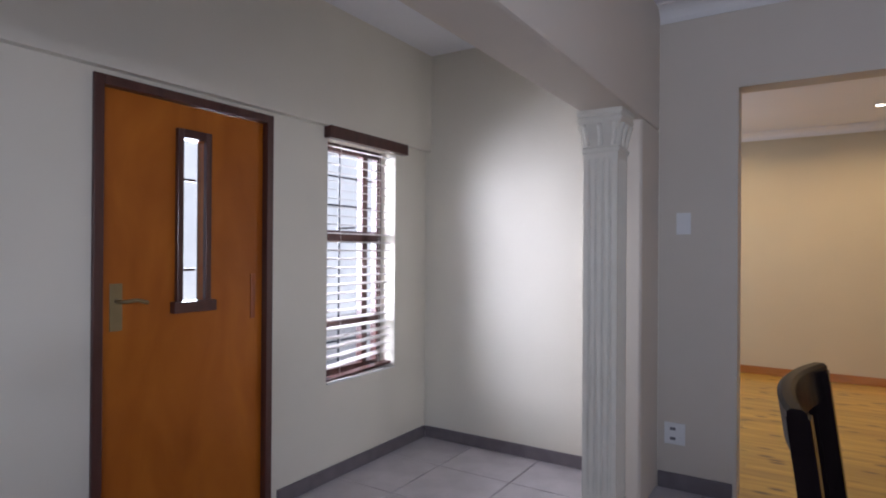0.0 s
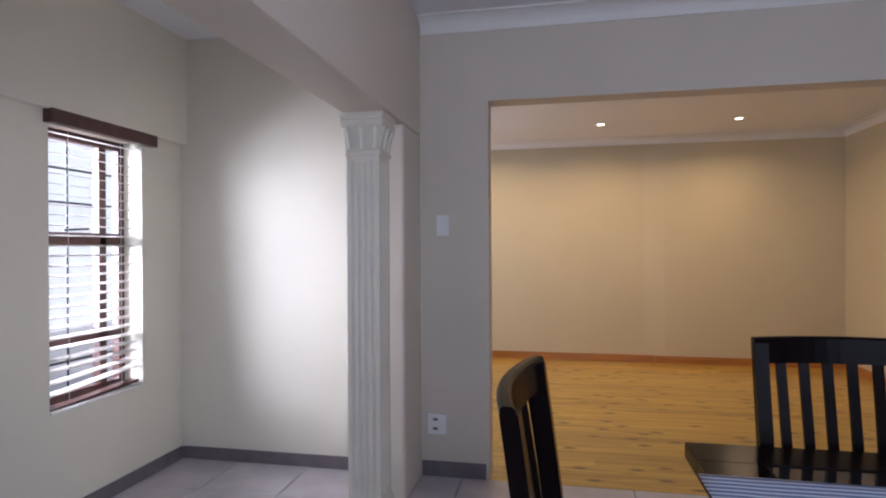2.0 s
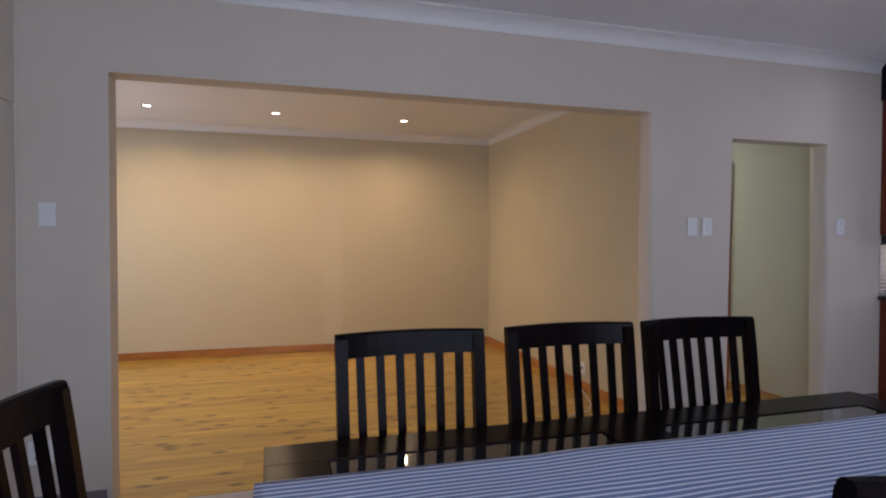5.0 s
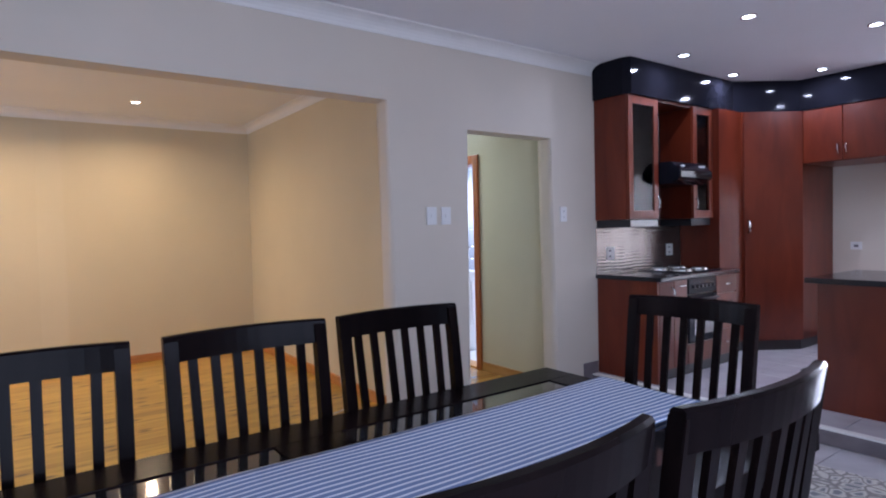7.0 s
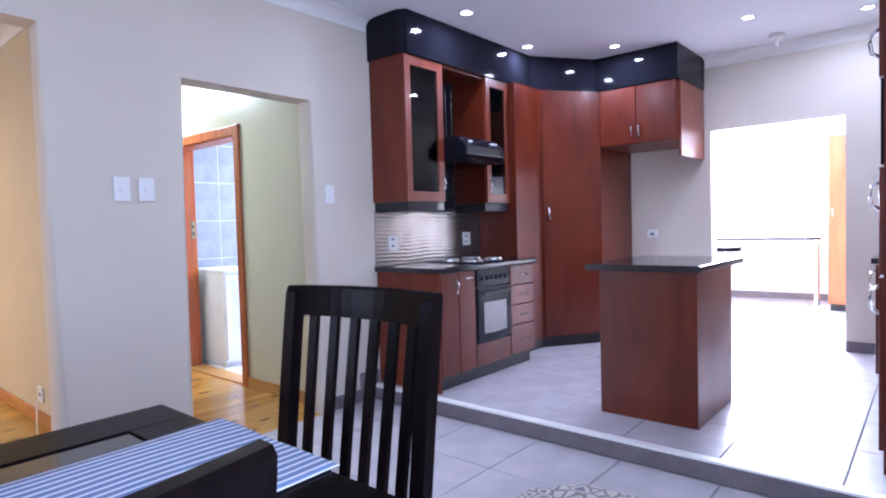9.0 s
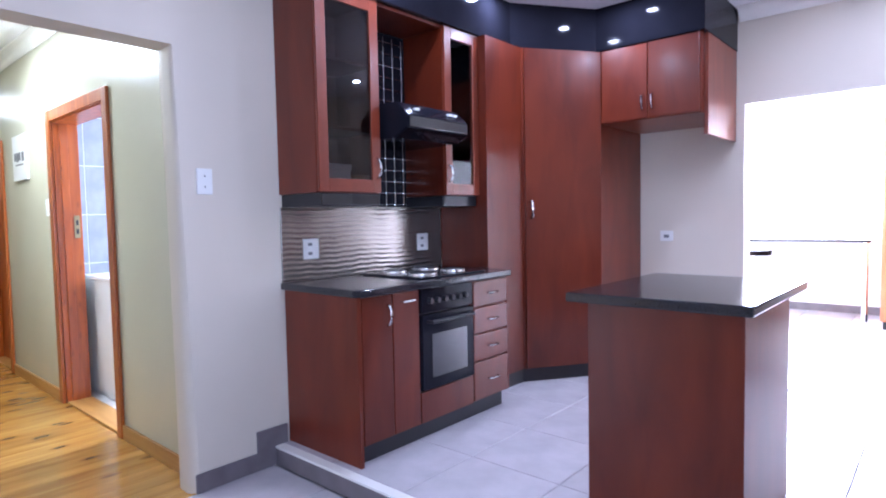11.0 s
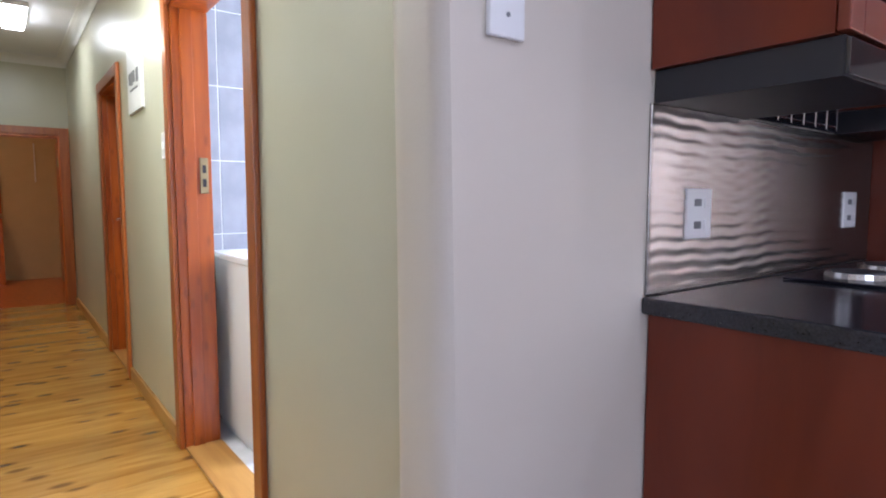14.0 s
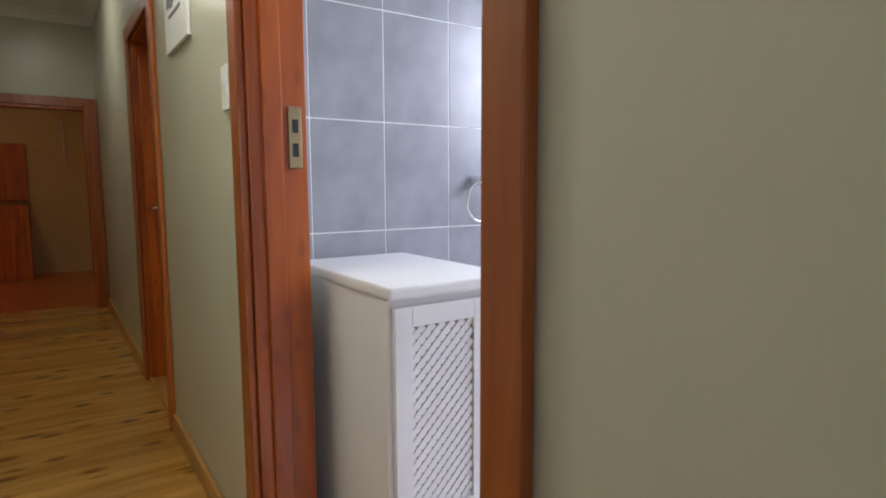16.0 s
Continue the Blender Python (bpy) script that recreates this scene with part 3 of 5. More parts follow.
door = holder("door_1", (-2.0, -1.84, 0), "orange veneered front door, closed, with a narrow glass light", "door", kind="structure")
bm = bmesh.new()
for b in ((-2.14, -1.985, -2.285, -2.245, 0, 2.0), (-2.14, -1.985, -1.445, -1.405, 0, 2.0), (-2.14, -1.985, -2.245, -1.445, 1.96, 2.0)):
    bx(bm, *b, 0.005)
part("door_frame", bm, M_FDARK, door, "dark stained frame")
gy0, gy1, gz0, gz1 = -1.895, -1.785, 1.09, 1.81
bm = bmesh.new()
for b in ((-2.06, -2.02, -2.243, gy0, 0.005, 1.958), (-2.06, -2.02, gy1, -1.447, 0.005, 1.958), (-2.06, -2.02, gy0, gy1, 0.005, gz0), (-2.06, -2.02, gy0, gy1, gz1, 1.958)):
    bx(bm, *b)
leaf_door = part("door_leaf", bm, M_FDOOR, door)
bm = bmesh.new()
for b in ((-2.07, -2.0, gy0 - 0.03, gy0, gz0, gz1 + 0.04), (-2.07, -2.0, gy1, gy1 + 0.03, gz0, gz1 + 0.04), (-2.07, -2.0, gy0, gy1, gz1, gz1 + 0.04), (-2.07, -1.985, gy0 - 0.05, gy1 + 0.05, gz0 - 0.05, gz0)):
    bx(bm, *b, 0.004)
part("glazing_frame", bm, M_FDARK, door, "dark moulded glazing frame")
pn = part("pane", cube(-2.045, -2.040, gy0, gy1, gz0, gz1), M_GLASS, door, "clear glass pane")
pn.visible_shadow = False
bm = bmesh.new()
for z in (1.22, 1.63):
    bx(bm, -2.09, -2.08, gy0, gy1, z, z + 0.012)
cyl(bm, (-2.085, -1.86, 1.09), (-2.085, -1.86, 1.81), 0.005)
part("burglar_bar", bm, M_FDARK, door, "black metal bars")
part("handle_plate", cube(-2.02, -2.014, -2.205, -2.155, 0.99, 1.18, 0.002), M_BRASS, door, "aged brass plate")
part("handle", tube([(-2.016, -2.18, 1.11), (-1.975, -2.18, 1.11), (-1.965, -2.165, 1.11), (-1.967, -2.12, 1.112), (-1.97, -2.075, 1.10)], 0.008), M_BRASS, door, "aged brass lever handle", True)
part("push_plate", cube(-2.02, -2.016, -1.52, -1.49, 0.98, 1.2, 0.002), M_FRAMEL, door, "worn plate")

win = holder("window_1", (-2.1, -0.68, 0.55), "dark brown framed entrance window", "window", kind="structure")
bm = bmesh.new()
for b in ((-2.17, -2.12, -1.0, -0.955, 0.55, 1.97), (-2.17, -2.12, -0.405, -0.36, 0.55, 1.97), (-2.17, -2.12, -0.955, -0.405, 0.55, 0.60), (-2.17, -2.12, -0.955, -0.405, 1.92, 1.97),
          (-2.17, -2.12, -0.955, -0.405, 1.37, 1.44), (-2.17, -2.12, -0.955, -0.405, 0.84, 0.885), (-2.17, -2.12, -0.55, -0.50, 0.60, 1.92)):
    bx(bm, *b, 0.004)
part("window_frame", bm, M_FDARK, win)
pn = part("pane", cube(-2.148, -2.143, -0.955, -0.405, 0.60, 1.92), M_GLASS, win, "clear glass")
pn.visible_shadow = False
part("stay", tube([(-2.11, -0.80, 1.45), (-2.09, -0.74, 1.455), (-2.09, -0.66, 1.46)], 0.006), M_PLINTH, win, "black window stay")
bm = bmesh.new()
for y in (-0.87, -0.70):
    cyl(bm, (-2.185, y, 0.56), (-2.185, y, 1.96), 0.006, None, 8)
for z in (0.75, 1.1, 1.6, 1.78):
    cyl(bm, (-2.185, -0.99, z), (-2.185, -0.37, z), 0.006, None, 8)
part("burglar_bar", bm, M_PLINTH, win, "black burglar bars")
thing("windowsill", cube(-2.19, -1.992, -0.995, -0.365, 0.55, 0.562, 0.003), M_TRIM, "white plaster windowsill", "sill", kind="structure")

blind = holder("venetian_blind", (-2.02, -0.65, 1.95), "open venetian blind with a dark wood headbox, bottom rail hanging askew", "blind")
part("headbox", cube(-2.0, -1.95, -1.03, -0.285, 1.955, 2.025, 0.004), M_FDARK, blind, "dark stained wooden headbox")
rng = random.Random(4)
for k in range(26):
    z = 1.93 - k * 0.051
    tilt = max(0, k - 21) * 0.006
    bm = bmesh.new()
    v = []
    for y, dz in ((-0.99, -tilt), (-0.37, tilt * 0.6)):
        v += [bm.verts.new((x, y, z + dz + c)) for x, c in ((-2.075, 0.005), (-2.05, 0.003), (-2.025, -0.002), (-2.025, -0.005), (-2.05, 0.0), (-2.075, 0.002))]
    for i in range(6):
        bm.faces.new((v[i], v[(i + 1) % 6], v[6 + (i + 1) % 6], v[6 + i]))
    bm.faces.new(v[:6])
    bm.faces.new(v[6:])
    bmesh.ops.recalc_face_normals(bm, faces=bm.faces)
    part("slat", bm, M_SLAT, blind)
bm = bmesh.new()
r = bx(bm, -2.08, -2.02, -0.99, -0.37, 0.575, 0.592, 0.003)
bmesh.ops.rotate(bm, verts=bm.verts, cent=(-2.05, -0.37, 0.59), matrix=Matrix.Rotation(radians(2.2), 3, "X"))
part("bottom_rail", bm, M_FDARK, blind, "dark bottom rail")
for y in (-0.86, -0.50):
    bm = bmesh.new()
    cyl(bm, (-2.024, y, 0.59), (-2.024, y, 1.955), 0.0012, None, 6)
    part("cord", bm, M_SLAT, blind)

# house outside, beyond the entrance
nh = holder("house", (-9.0, 1.0, -0.2), "white plastered neighbouring house with dark roof", "house")
part("wall", cube(-12, -9, -6, 9, -0.2, 5.0), M_PLASTER, nh)
bm = bmesh.new()
v = [bm.verts.new(p) for p in ((-8.5, -6.5, 4.95), (-8.5, 9.5, 4.95), (-12.5, 9.5, 4.95), (-12.5, -6.5, 4.95), (-10.5, -5, 6.4), (-10.5, 8, 6.4))]
for f in ((0, 1, 5, 4), (2, 3, 4, 5), (1, 2, 5), (3, 0, 4), (3, 2, 1, 0)):
    bm.faces.new([v[i] for i in f])
part("roof", bm, M_ROOF, nh, "dark tiled roof")
for y in (-3.0, 1.4, 5.0):
    w = part("window", cube(-9.05, -8.97, y - 0.75, y + 0.75, 0.9, 2.2), M_TRIM, nh)
    part("pane", cube(-8.972, -8.962, y - 0.68, y - 0.02, 0.97, 2.13), M_WPANE, w)
    part("pane", cube(-8.972, -8.962, y + 0.02, y + 0.68, 0.97, 2.13), M_WPANE, w)


# ---- switches and sockets ----
def switch(x, z, w, h, rockers, label, slots=False):
    ob = holder("light_switch" if not slots else "wall_socket", (x, 0, z), label, "switch" if not slots else "socket")
    part("plate", cube(x - w / 2, x + w / 2, -0.012, -0.001, z - h / 2, z + h / 2, 0.003), M_WHITE, ob)
    for k in range(rockers):
        zz = z + (k - (rockers - 1) / 2) * h * 0.45
        if slots:
            part("slot", cube(x - w * 0.22, x + w * 0.05, -0.0135, -0.011, zz - 0.008, zz + 0.008), M_GREY, ob)
            part("rocker", cube(x + w * 0.18, x + w * 0.36, -0.016, -0.011, zz - 0.012, zz + 0.012, 0.002), M_WHITE, ob)
        else:
            part("rocker", cube(x - 0.011, x + 0.011, -0.0165, -0.011, zz - 0.013, zz + 0.013, 0.002), M_WHITE, ob)
    return ob


switch(-0.27, 1.48, 0.075, 0.12, 2, "white two-gang light switch on taupe wall")
switch(-0.31, 0.31, 0.11, 0.12, 2, "white double wall socket above the skirting", True)
switch(3.50, 1.45, 0.078, 0.12, 1, "white light switch beside the passage")
switch(3.62, 1.45, 0.078, 0.12, 1, "white light switch beside the passage")
bp = switch(4.80, 1.455, 0.075, 0.12, 0, "white blank wall plate with two screws on taupe wall")
for z in (1.43, 1.48):
    bm = bmesh.new()
    cyl(bm, (4.80, -0.0135, z), (4.80, -0.011, z), 0.004, None, 10)
    part("screw", bm, M_GREY, bp, "small dark screw")
so = switch(5.385, 1.11, 0.10, 0.11, 2, "white double socket on the metal splashback", True)
so = switch(6.27, 1.11, 0.10, 0.11, 2, "white isolator switch on the metal splashback", True)
sw = holder("light_switch", (CX, 2.24, 1.39), "white light switch beside the bathroom door", "switch")
part("plate", cube(CX - 0.012, CX - 0.001, 2.205, 2.275, 1.33, 1.45, 0.003), M_WHITE, sw)
part("rocker", cube(CX - 0.017, CX - 0.011, 2.228, 2.252, 1.375, 1.405, 0.002), M_WHITE, sw)
sk = holder("wall_socket", (RX, 1.35, 0.2), "white socket low on the cream wall with a trailing cable", "socket")
part("plate", cube(RX - 0.012, RX - 0.001, 1.30, 1.40, 0.15, 0.25, 0.003), M_WHITE, sk)
part("slot", cube(RX - 0.0135, RX - 0.011, 1.33, 1.37, 0.19, 0.21), M_GREY, sk)
thing("cable", tube([(RX - 0.03, 1.35, 0.16), (RX - 0.05, 1.3, 0.03), (RX - 0.10, 1.1, 0.006), (RX - 0.18, 0.9, 0.006), (RX - 0.3, 0.75, 0.006), (RX - 0.5, 0.68, 0.006)], 0.005, 8), M_WHITE, "white cable lying on the pine floor", "cable")


# ---- ceiling lights ----
def downlight(x, y, z, bulb, watts, color, label, group, spread=180):
    ob = holder("downlight", (x, y, z), label, "downlight", group)
    bm = bmesh.new()
    n = 24
    rs = [[bm.verts.new((x + r * math.cos(2 * math.pi * k / n), y + r * math.sin(2 * math.pi * k / n), z + dz)) for k in range(n)] for r, dz in ((0.052, -0.001), (0.050, -0.006), (0.038, -0.006), (0.036, -0.001))]
    for a, b in zip(rs, rs[1:]):
        for k in range(n):
            bm.faces.new((a[k], a[(k + 1) % n], b[(k + 1) % n], b[k]))
    part("ring", bm, M_CHROME, ob, "chrome ring")
    bm = bmesh.new()
    cyl(bm, (x, y, z - 0.004), (x, y, z - 0.001), 0.036, None, 20)
    part("bulb", bm, bulb, ob, "glowing bulb")
    beam = area("downlight_beam", (x, y, z - 0.012), (x, y + 0.0001, 0), 0.07, 0.07, watts, color, "DISK")
    beam.data.spread = radians(spread)


for x, y in ROOM_LIGHTS:
    downlight(x, y, RZ, M_BULBW, 11.5, WARM, "small round recessed downlight, lit warm", "downlights in the timber-floored room", 155)
for x, y in KITCHEN_LIGHTS:
    downlight(x, y, CZ, M_BULB, 4.4, COOL, "small round recessed downlight, lit", "kitchen downlights")


def fluorescent(x, y, watts):
    ob = holder("ceiling_light", (x, y, 2.62), "white fluorescent ceiling fitting, lit", "ceiling light", "corridor lights")
    part("housing", cube(x - 0.09, x + 0.09, y - 0.32, y + 0.32, 2.585, 2.619, 0.006), M_WHITE, ob)
    part("diffuser", cube(x - 0.075, x + 0.075, y - 0.30, y + 0.30, 2.545, 2.585, 0.012), M_TUBE, ob, "glowing diffuser")
    area("fluorescent_beam", (x, y, 2.535), (x, y + 0.0001, 0), 0.14, 0.58, watts, CORR)


fluorescent(4.28, 2.1, 15)
fluorescent(4.30, 5.1, 4.5)
area("bedroom_lamp", (3.6, 8.0, 2.55), (3.6, 8.001, 0), 0.3, 0.3, 3.4, WARM)
bl = holder("ceiling_light", (3.6, 8.0, 2.6), "round bedroom ceiling lamp, lit warm", "ceiling light")
bm = bmesh.new()
cyl(bm, (3.6, 8.0, 2.56), (3.6, 8.0, 2.599), 0.14, 0.16, 24)
part("shade", bm, M_BULBW, bl)

sm = holder("ceiling_hook", (7.75, -2.1, CZ), "small white ceiling fitting", "ceiling fitting")
bm = bmesh.new()
cyl(bm, (7.75, -2.1, CZ - 0.03), (7.75, -2.1, CZ - 0.001), 0.05, 0.06, 20)
part("base", bm, M_TRIM, sm)
bm = bmesh.new()
cyl(bm, (7.75, -2.1, CZ - 0.10), (7.75, -2.1, CZ - 0.03), 0.018, 0.018, 12)
part("stem", bm, M_TRIM, sm)

# ---- dining table and chairs ----
TZ = 0.775
table = holder("dining_table", (1.87, -2.07, 0), "long espresso-stained dining table with inset dark glass panels", "table")
bm = bmesh.new()
TX0, TX1, TY0, TY1 = 0.76, 2.98, -2.58, -1.555
gx = [(0.93, 1.77), (1.97, 2.84)]
ix0, ix1, iy0, iy1 = 0.93, 2.84, -2.43, -1.705
for b in ((TX0, TX1, iy1, TY1), (TX0, TX1, TY0, iy0), (TX0, ix0, iy0, iy1), (ix1, TX1, iy0, iy1), (1.77, 1.97, iy0, iy1)):
    part("tabletop", cube(b[0] + 0.0004, b[1] - 0.0004, b[2] + 0.0004, b[3] - 0.0004, TZ - 0.045, TZ, 0.002), M_DARK, table)
for a, b in gx:
    part("glass_panel", cube(a + 0.002, b - 0.002, iy0 + 0.002, iy1 - 0.002, TZ - 0.04, TZ - 0.004, 0.002), M_DGLASS, table, "smoked glass inset panel")
bm = bmesh.new()
for b in ((TX0 + 0.09, TX1 - 0.09, TY1 - 0.10, TY1 - 0.075), (TX0 + 0.09, TX1 - 0.09, TY0 + 0.075, TY0 + 0.10), (TX0 + 0.09, TX0 + 0.115, TY0 + 0.1, TY1 - 0.1), (TX1 - 0.115, TX1 - 0.09, TY0 + 0.1, TY1 - 0.1)):
    bx(bm, *b, TZ - 0.13, TZ - 0.046)
part("apron", bm, M_DARK, table)
for x in (TX0 + 0.12, TX1 - 0.12):
    for y in (TY0 + 0.12, TY1 - 0.12):
        part("leg", cube(x - 0.045, x + 0.045, y - 0.045, y + 0.045, 0, TZ - 0.046, 0.005), M_DARK, table)

bm = bmesh.new()
nx, ny = 90, 14
grid = []
for i in range(nx + 1):
    x = 0.74 + (3.00 - 0.74) * i / nx
    row = []
    for j in range(ny + 1):
        y = -2.26 + 0.43 * j / ny + 0.012 * math.sin(x * 2.3)
        h = 0.0035 * max(0, noise.noise((x * 2.2, y * 4.5, 0.3))) * 3
        row.append(bm.verts.new((x, y, TZ + 0.003 + h)))
    grid.append(row)
for i in range(nx):
    for j in range(ny):
        bm.faces.new((grid[i][j], grid[i + 1][j], grid[i + 1][j + 1], grid[i][j + 1]))
# the ends drop a little over the table's edge
runner = thing("table_runner", bm, M_RUNNER, "striped cotton runner along the dining table, blue window light put into its colours", "table runner", smooth=True)
so_mod = runner.modifiers.new("thickness", "SOLIDIFY")
so_mod.thickness, so_mod.offset = 0.002, 1


def chair():
    """High slatted chair; the back stands at y = 0 and it faces -y (towards the table it is turned to)."""
    c = holder("dining_chair", (0, 0, 0), "espresso-stained dining chair with a high slatted back", "chair", "chairs round the dining table")
    W, H = 0.245, 1.085
    lean = lambda z: 0.075 * max(0, (z - 0.45) / 0.63) ** 1.15
    curve = lambda x: 0.035 * (1 - (x / W) ** 2)
    for s in (-1, 1):
        bm = bmesh.new()
        prev = None
        for z in (0.0, 0.2, 0.42, 0.60, 0.80, 0.96, 1.06):
            yb = lean(z) + (0.05 * (0.42 - z) / 0.42 if z < 0.42 else 0)
            cxp = s * (W - 0.02 - 0.012 * max(0, 0.95 - z))
            w2, d2 = 0.019, 0.017
            ringv = [bm.verts.new((cxp + a * w2, yb + b * d2, z)) for a, b in ((-1, -1), (1, -1), (1, 1), (-1, 1))]
            if prev:
                for k in range(4):
                    bm.faces.new((prev[k], prev[(k + 1) % 4], ringv[(k + 1) % 4], ringv[k]))
            else:
                bm.faces.new(ringv[::-1])
            prev = ringv
        bm.faces.new(prev)
        bmesh.ops.recalc_face_normals(bm, faces=bm.faces)
        part("back_post", bm, M_DARK, c)

    def rail(z0, z1, t, bulge):
        bm = bmesh.new()
        prev = None
        n = 14
        for i in range(n + 1):
            x = -W + 2 * W * i / n
            o = curve(x) * bulge
            top = z1 + 0.002 * (1 - (x / W) ** 2)
            pr = [(-t, z0), (t, z0), (t + 0.001, z1 - 0.006 + top - z1), (t - 0.006, top), (-t + 0.006, top), (-t, top - 0.006)]
            ringv = [bm.verts.new((x, o + a + lean(b), b)) for a, b in pr]
            if prev:
                for k in range(6):
                    bm.faces.new((prev[k], prev[(k + 1) % 6], ringv[(k + 1) % 6], ringv[k]))
            else:
                bm.faces.new(ringv[::-1])
            prev = ringv
        bm.faces.new(prev)
        bmesh.ops.recalc_face_normals(bm, faces=bm.faces)
        return bm
    part("top_rail", rail(1.000, 1.075, 0.014, 1.0), M_DARK, c)
    part("lower_rail", rail(0.50, 0.55, 0.012, 0.6), M_DARK, c)
    for k in range(6):
        x = -0.165 + 0.066 * k
        bm = bmesh.new()
        prev = None
        for i in range(7):
            z = 0.54 + 0.46 * i / 6
            o = curve(x) * (0.6 + 0.4 * i / 6) + lean(z)
            xx = x * (0.94 + 0.06 * i / 6)
            ringv = [bm.verts.new((xx + a * 0.013, o + b * 0.007, z)) for a, b in ((-1, -1), (1, -1), (1, 1), (-1, 1))]
            if prev:
                for q in range(4):
                    bm.faces.new((prev[q], prev[(q + 1) % 4], ringv[(q + 1) % 4], ringv[q]))
            prev = ringv
        bmesh.ops.recalc_face_normals(bm, faces=bm.faces)
        part("slat", bm, M_DARK, c)
    part("seat", cube(-0.235, 0.235, -0.44, 0.0, 0.43, 0.475, 0.015), M_DARK, c)
    bm = bmesh.new()
    for b in ((-0.20, 0.20, -0.42, -0.40), (-0.20, 0.20, -0.03, -0.01), (-0.215, -0.195, -0.40, -0.03), (0.195, 0.215, -0.40, -0.03)):
        bx(bm, *b, 0.36, 0.43)
    part("seat_frame", bm, M_DARK, c)
    for s in (-1, 1):
        part("front_leg", cube(s * 0.205 - 0.02, s * 0.205 + 0.02, -0.43, -0.39, 0, 0.43, 0.004), M_DARK, c)
    return c


first = chair()
first.matrix_basis = pose(1.215, -1.545, 0)
for m in (pose(1.787, -1.545, 0), pose(2.325, -1.545, 0), pose(1.735, -2.66, 0, 0, 0, 180), pose(2.29, -2.675, 0, 0, 0, 179),
          pose(3.17, -2.045, 0, 0, 0, -86), pose(0.405, -2.13, 0, 0, 0, 86)):
    copy_thing(first, m)

thing("rug", prism([(4.0, -2.9), (4.35, -2.95), (4.62, -2.7), (4.78, -2.2), (4.74, -1.85), (4.55, -1.68), (4.2, -1.7), (3.85, -2.1), (3.8, -2.6)], 0.0, 0.008), M_RUG, "grey and cream patterned rug on the tiled floor", "rug")

# ---- kitchen: base run along the north wall ----
def handle_bow(x, y, z, ny=-1, h=0.10):
    """Bowed upright handle on a front that faces -y."""
    return tube([(x, y, z - h / 2), (x, y - 0.012, z - h / 2 + 0.004), (x, y - 0.026, z - h / 4), (x, y - 0.030, z), (x, y - 0.026, z + h / 4), (x, y - 0.012, z + h / 2 - 0.004), (x, y, z + h / 2)], 0.0065, 8)


KT = 0.905
FY = -0.585
base = holder("base_cabinet", (5.42, -0.3, KZ), "cherry laminate base cabinet with two doors beside the oven", "cabinet", "kitchen base cabinets")
part("body", cube(5.235, 5.62, -0.565, -0.004, KZ + 0.099, KT), M_CHERRY, base)
part("side_panel", cube(5.213, 5.2345, -0.582, -0.004, KZ, KT, 0.002), M_CHERRY, base)
d = part("door", cube(5.238, 5.43, FY, -0.566, KZ + 0.10, KT - 0.005, 0.004), M_CHERRY, base)
part("handle", handle_bow(5.40, FY, 0.80), M_STEEL, d, "brushed steel bow handle", True)
d = part("door", cube(5.436, 5.62, FY, -0.566, KZ + 0.10, KT - 0.005, 0.004), M_CHERRY, base)
part("handle", tube([(5.49, FY, 0.855), (5.49, FY - 0.02, 0.855), (5.57, FY - 0.02, 0.855), (5.57, FY, 0.855)], 0.006, 8), M_STEEL, d, "brushed steel handle")
ov = holder("oven", (5.85, -0.3, KZ), "black built-in electric oven with a glass door", "oven")
part("body", cube(5.628, 6.058, -0.56, -0.05, 0.36, KT - 0.002), M_PLINTH, ov)
part("control_panel", cube(5.632, 6.054, -0.592, -0.562, 0.775, KT - 0.006, 0.004), M_BLACK, ov, "glossy black control panel")
for k in range(6):
    bm = bmesh.new()
    cyl(bm, (5.69 + k * 0.058, -0.592, 0.835), (5.69 + k * 0.058, -0.615, 0.835), 0.017, 0.014, 16)
    part("knob", bm, M_PLINTH, ov, "black knob")
od = part("door", cube(5.632, 6.054, -0.598, -0.562, 0.37, 0.765, 0.005), M_BLACK, ov, "black glass door")
part("window", cube(5.70, 5.99, -0.6005, -0.597, 0.43, 0.66, 0.001), M_DGLASS, od, "dark glass window")
part("handle", tube([(5.67, -0.598, 0.73), (5.67, -0.632, 0.73), (6.015, -0.632, 0.73), (6.015, -0.598, 0.73)], 0.010, 8), M_PLINTH, od, "black bar handle")
oh = holder("base_cabinet", (5.85, -0.3, KZ), "cherry laminate housing below the oven", "cabinet", "kitchen base cabinets")
part("panel", cube(5.626, 6.06, FY, -0.566, KZ + 0.10, 0.362, 0.003), M_CHERRY, oh)
part("body", cube(5.624, 6.064, -0.56, -0.004, KZ + 0.099, 0.356), M_CHERRY, oh)
dr = holder("drawer_unit", (6.23, -0.3, KZ), "cherry laminate unit of four drawers", "cabinet", "kitchen base cabinets")
part("body", cube(6.0645, 6.44, -0.565, -0.004, KZ + 0.099, KT), M_CHERRY, dr)
zs = [KZ + 0.10, 0.43, 0.59, 0.745, KT - 0.004]
for a, b in zip(zs, zs[1:]):
    d = part("drawer", cube(6.068, 6.40, FY, -0.566, a + 0.003, b - 0.003, 0.008), M_CHERRYL, dr)
    part("handle", tube([(6.20, FY, (a + b) / 2), (6.205, FY - 0.02, (a + b) / 2), (6.28, FY - 0.02, (a + b) / 2), (6.285, FY, (a + b) / 2)], 0.006, 8), M_STEEL, d, "short steel handle", True)
part("filler", cube(6.404, 6.41, FY + 0.005, -0.566, KZ + 0.10, KT - 0.004), M_CHERRY, dr)
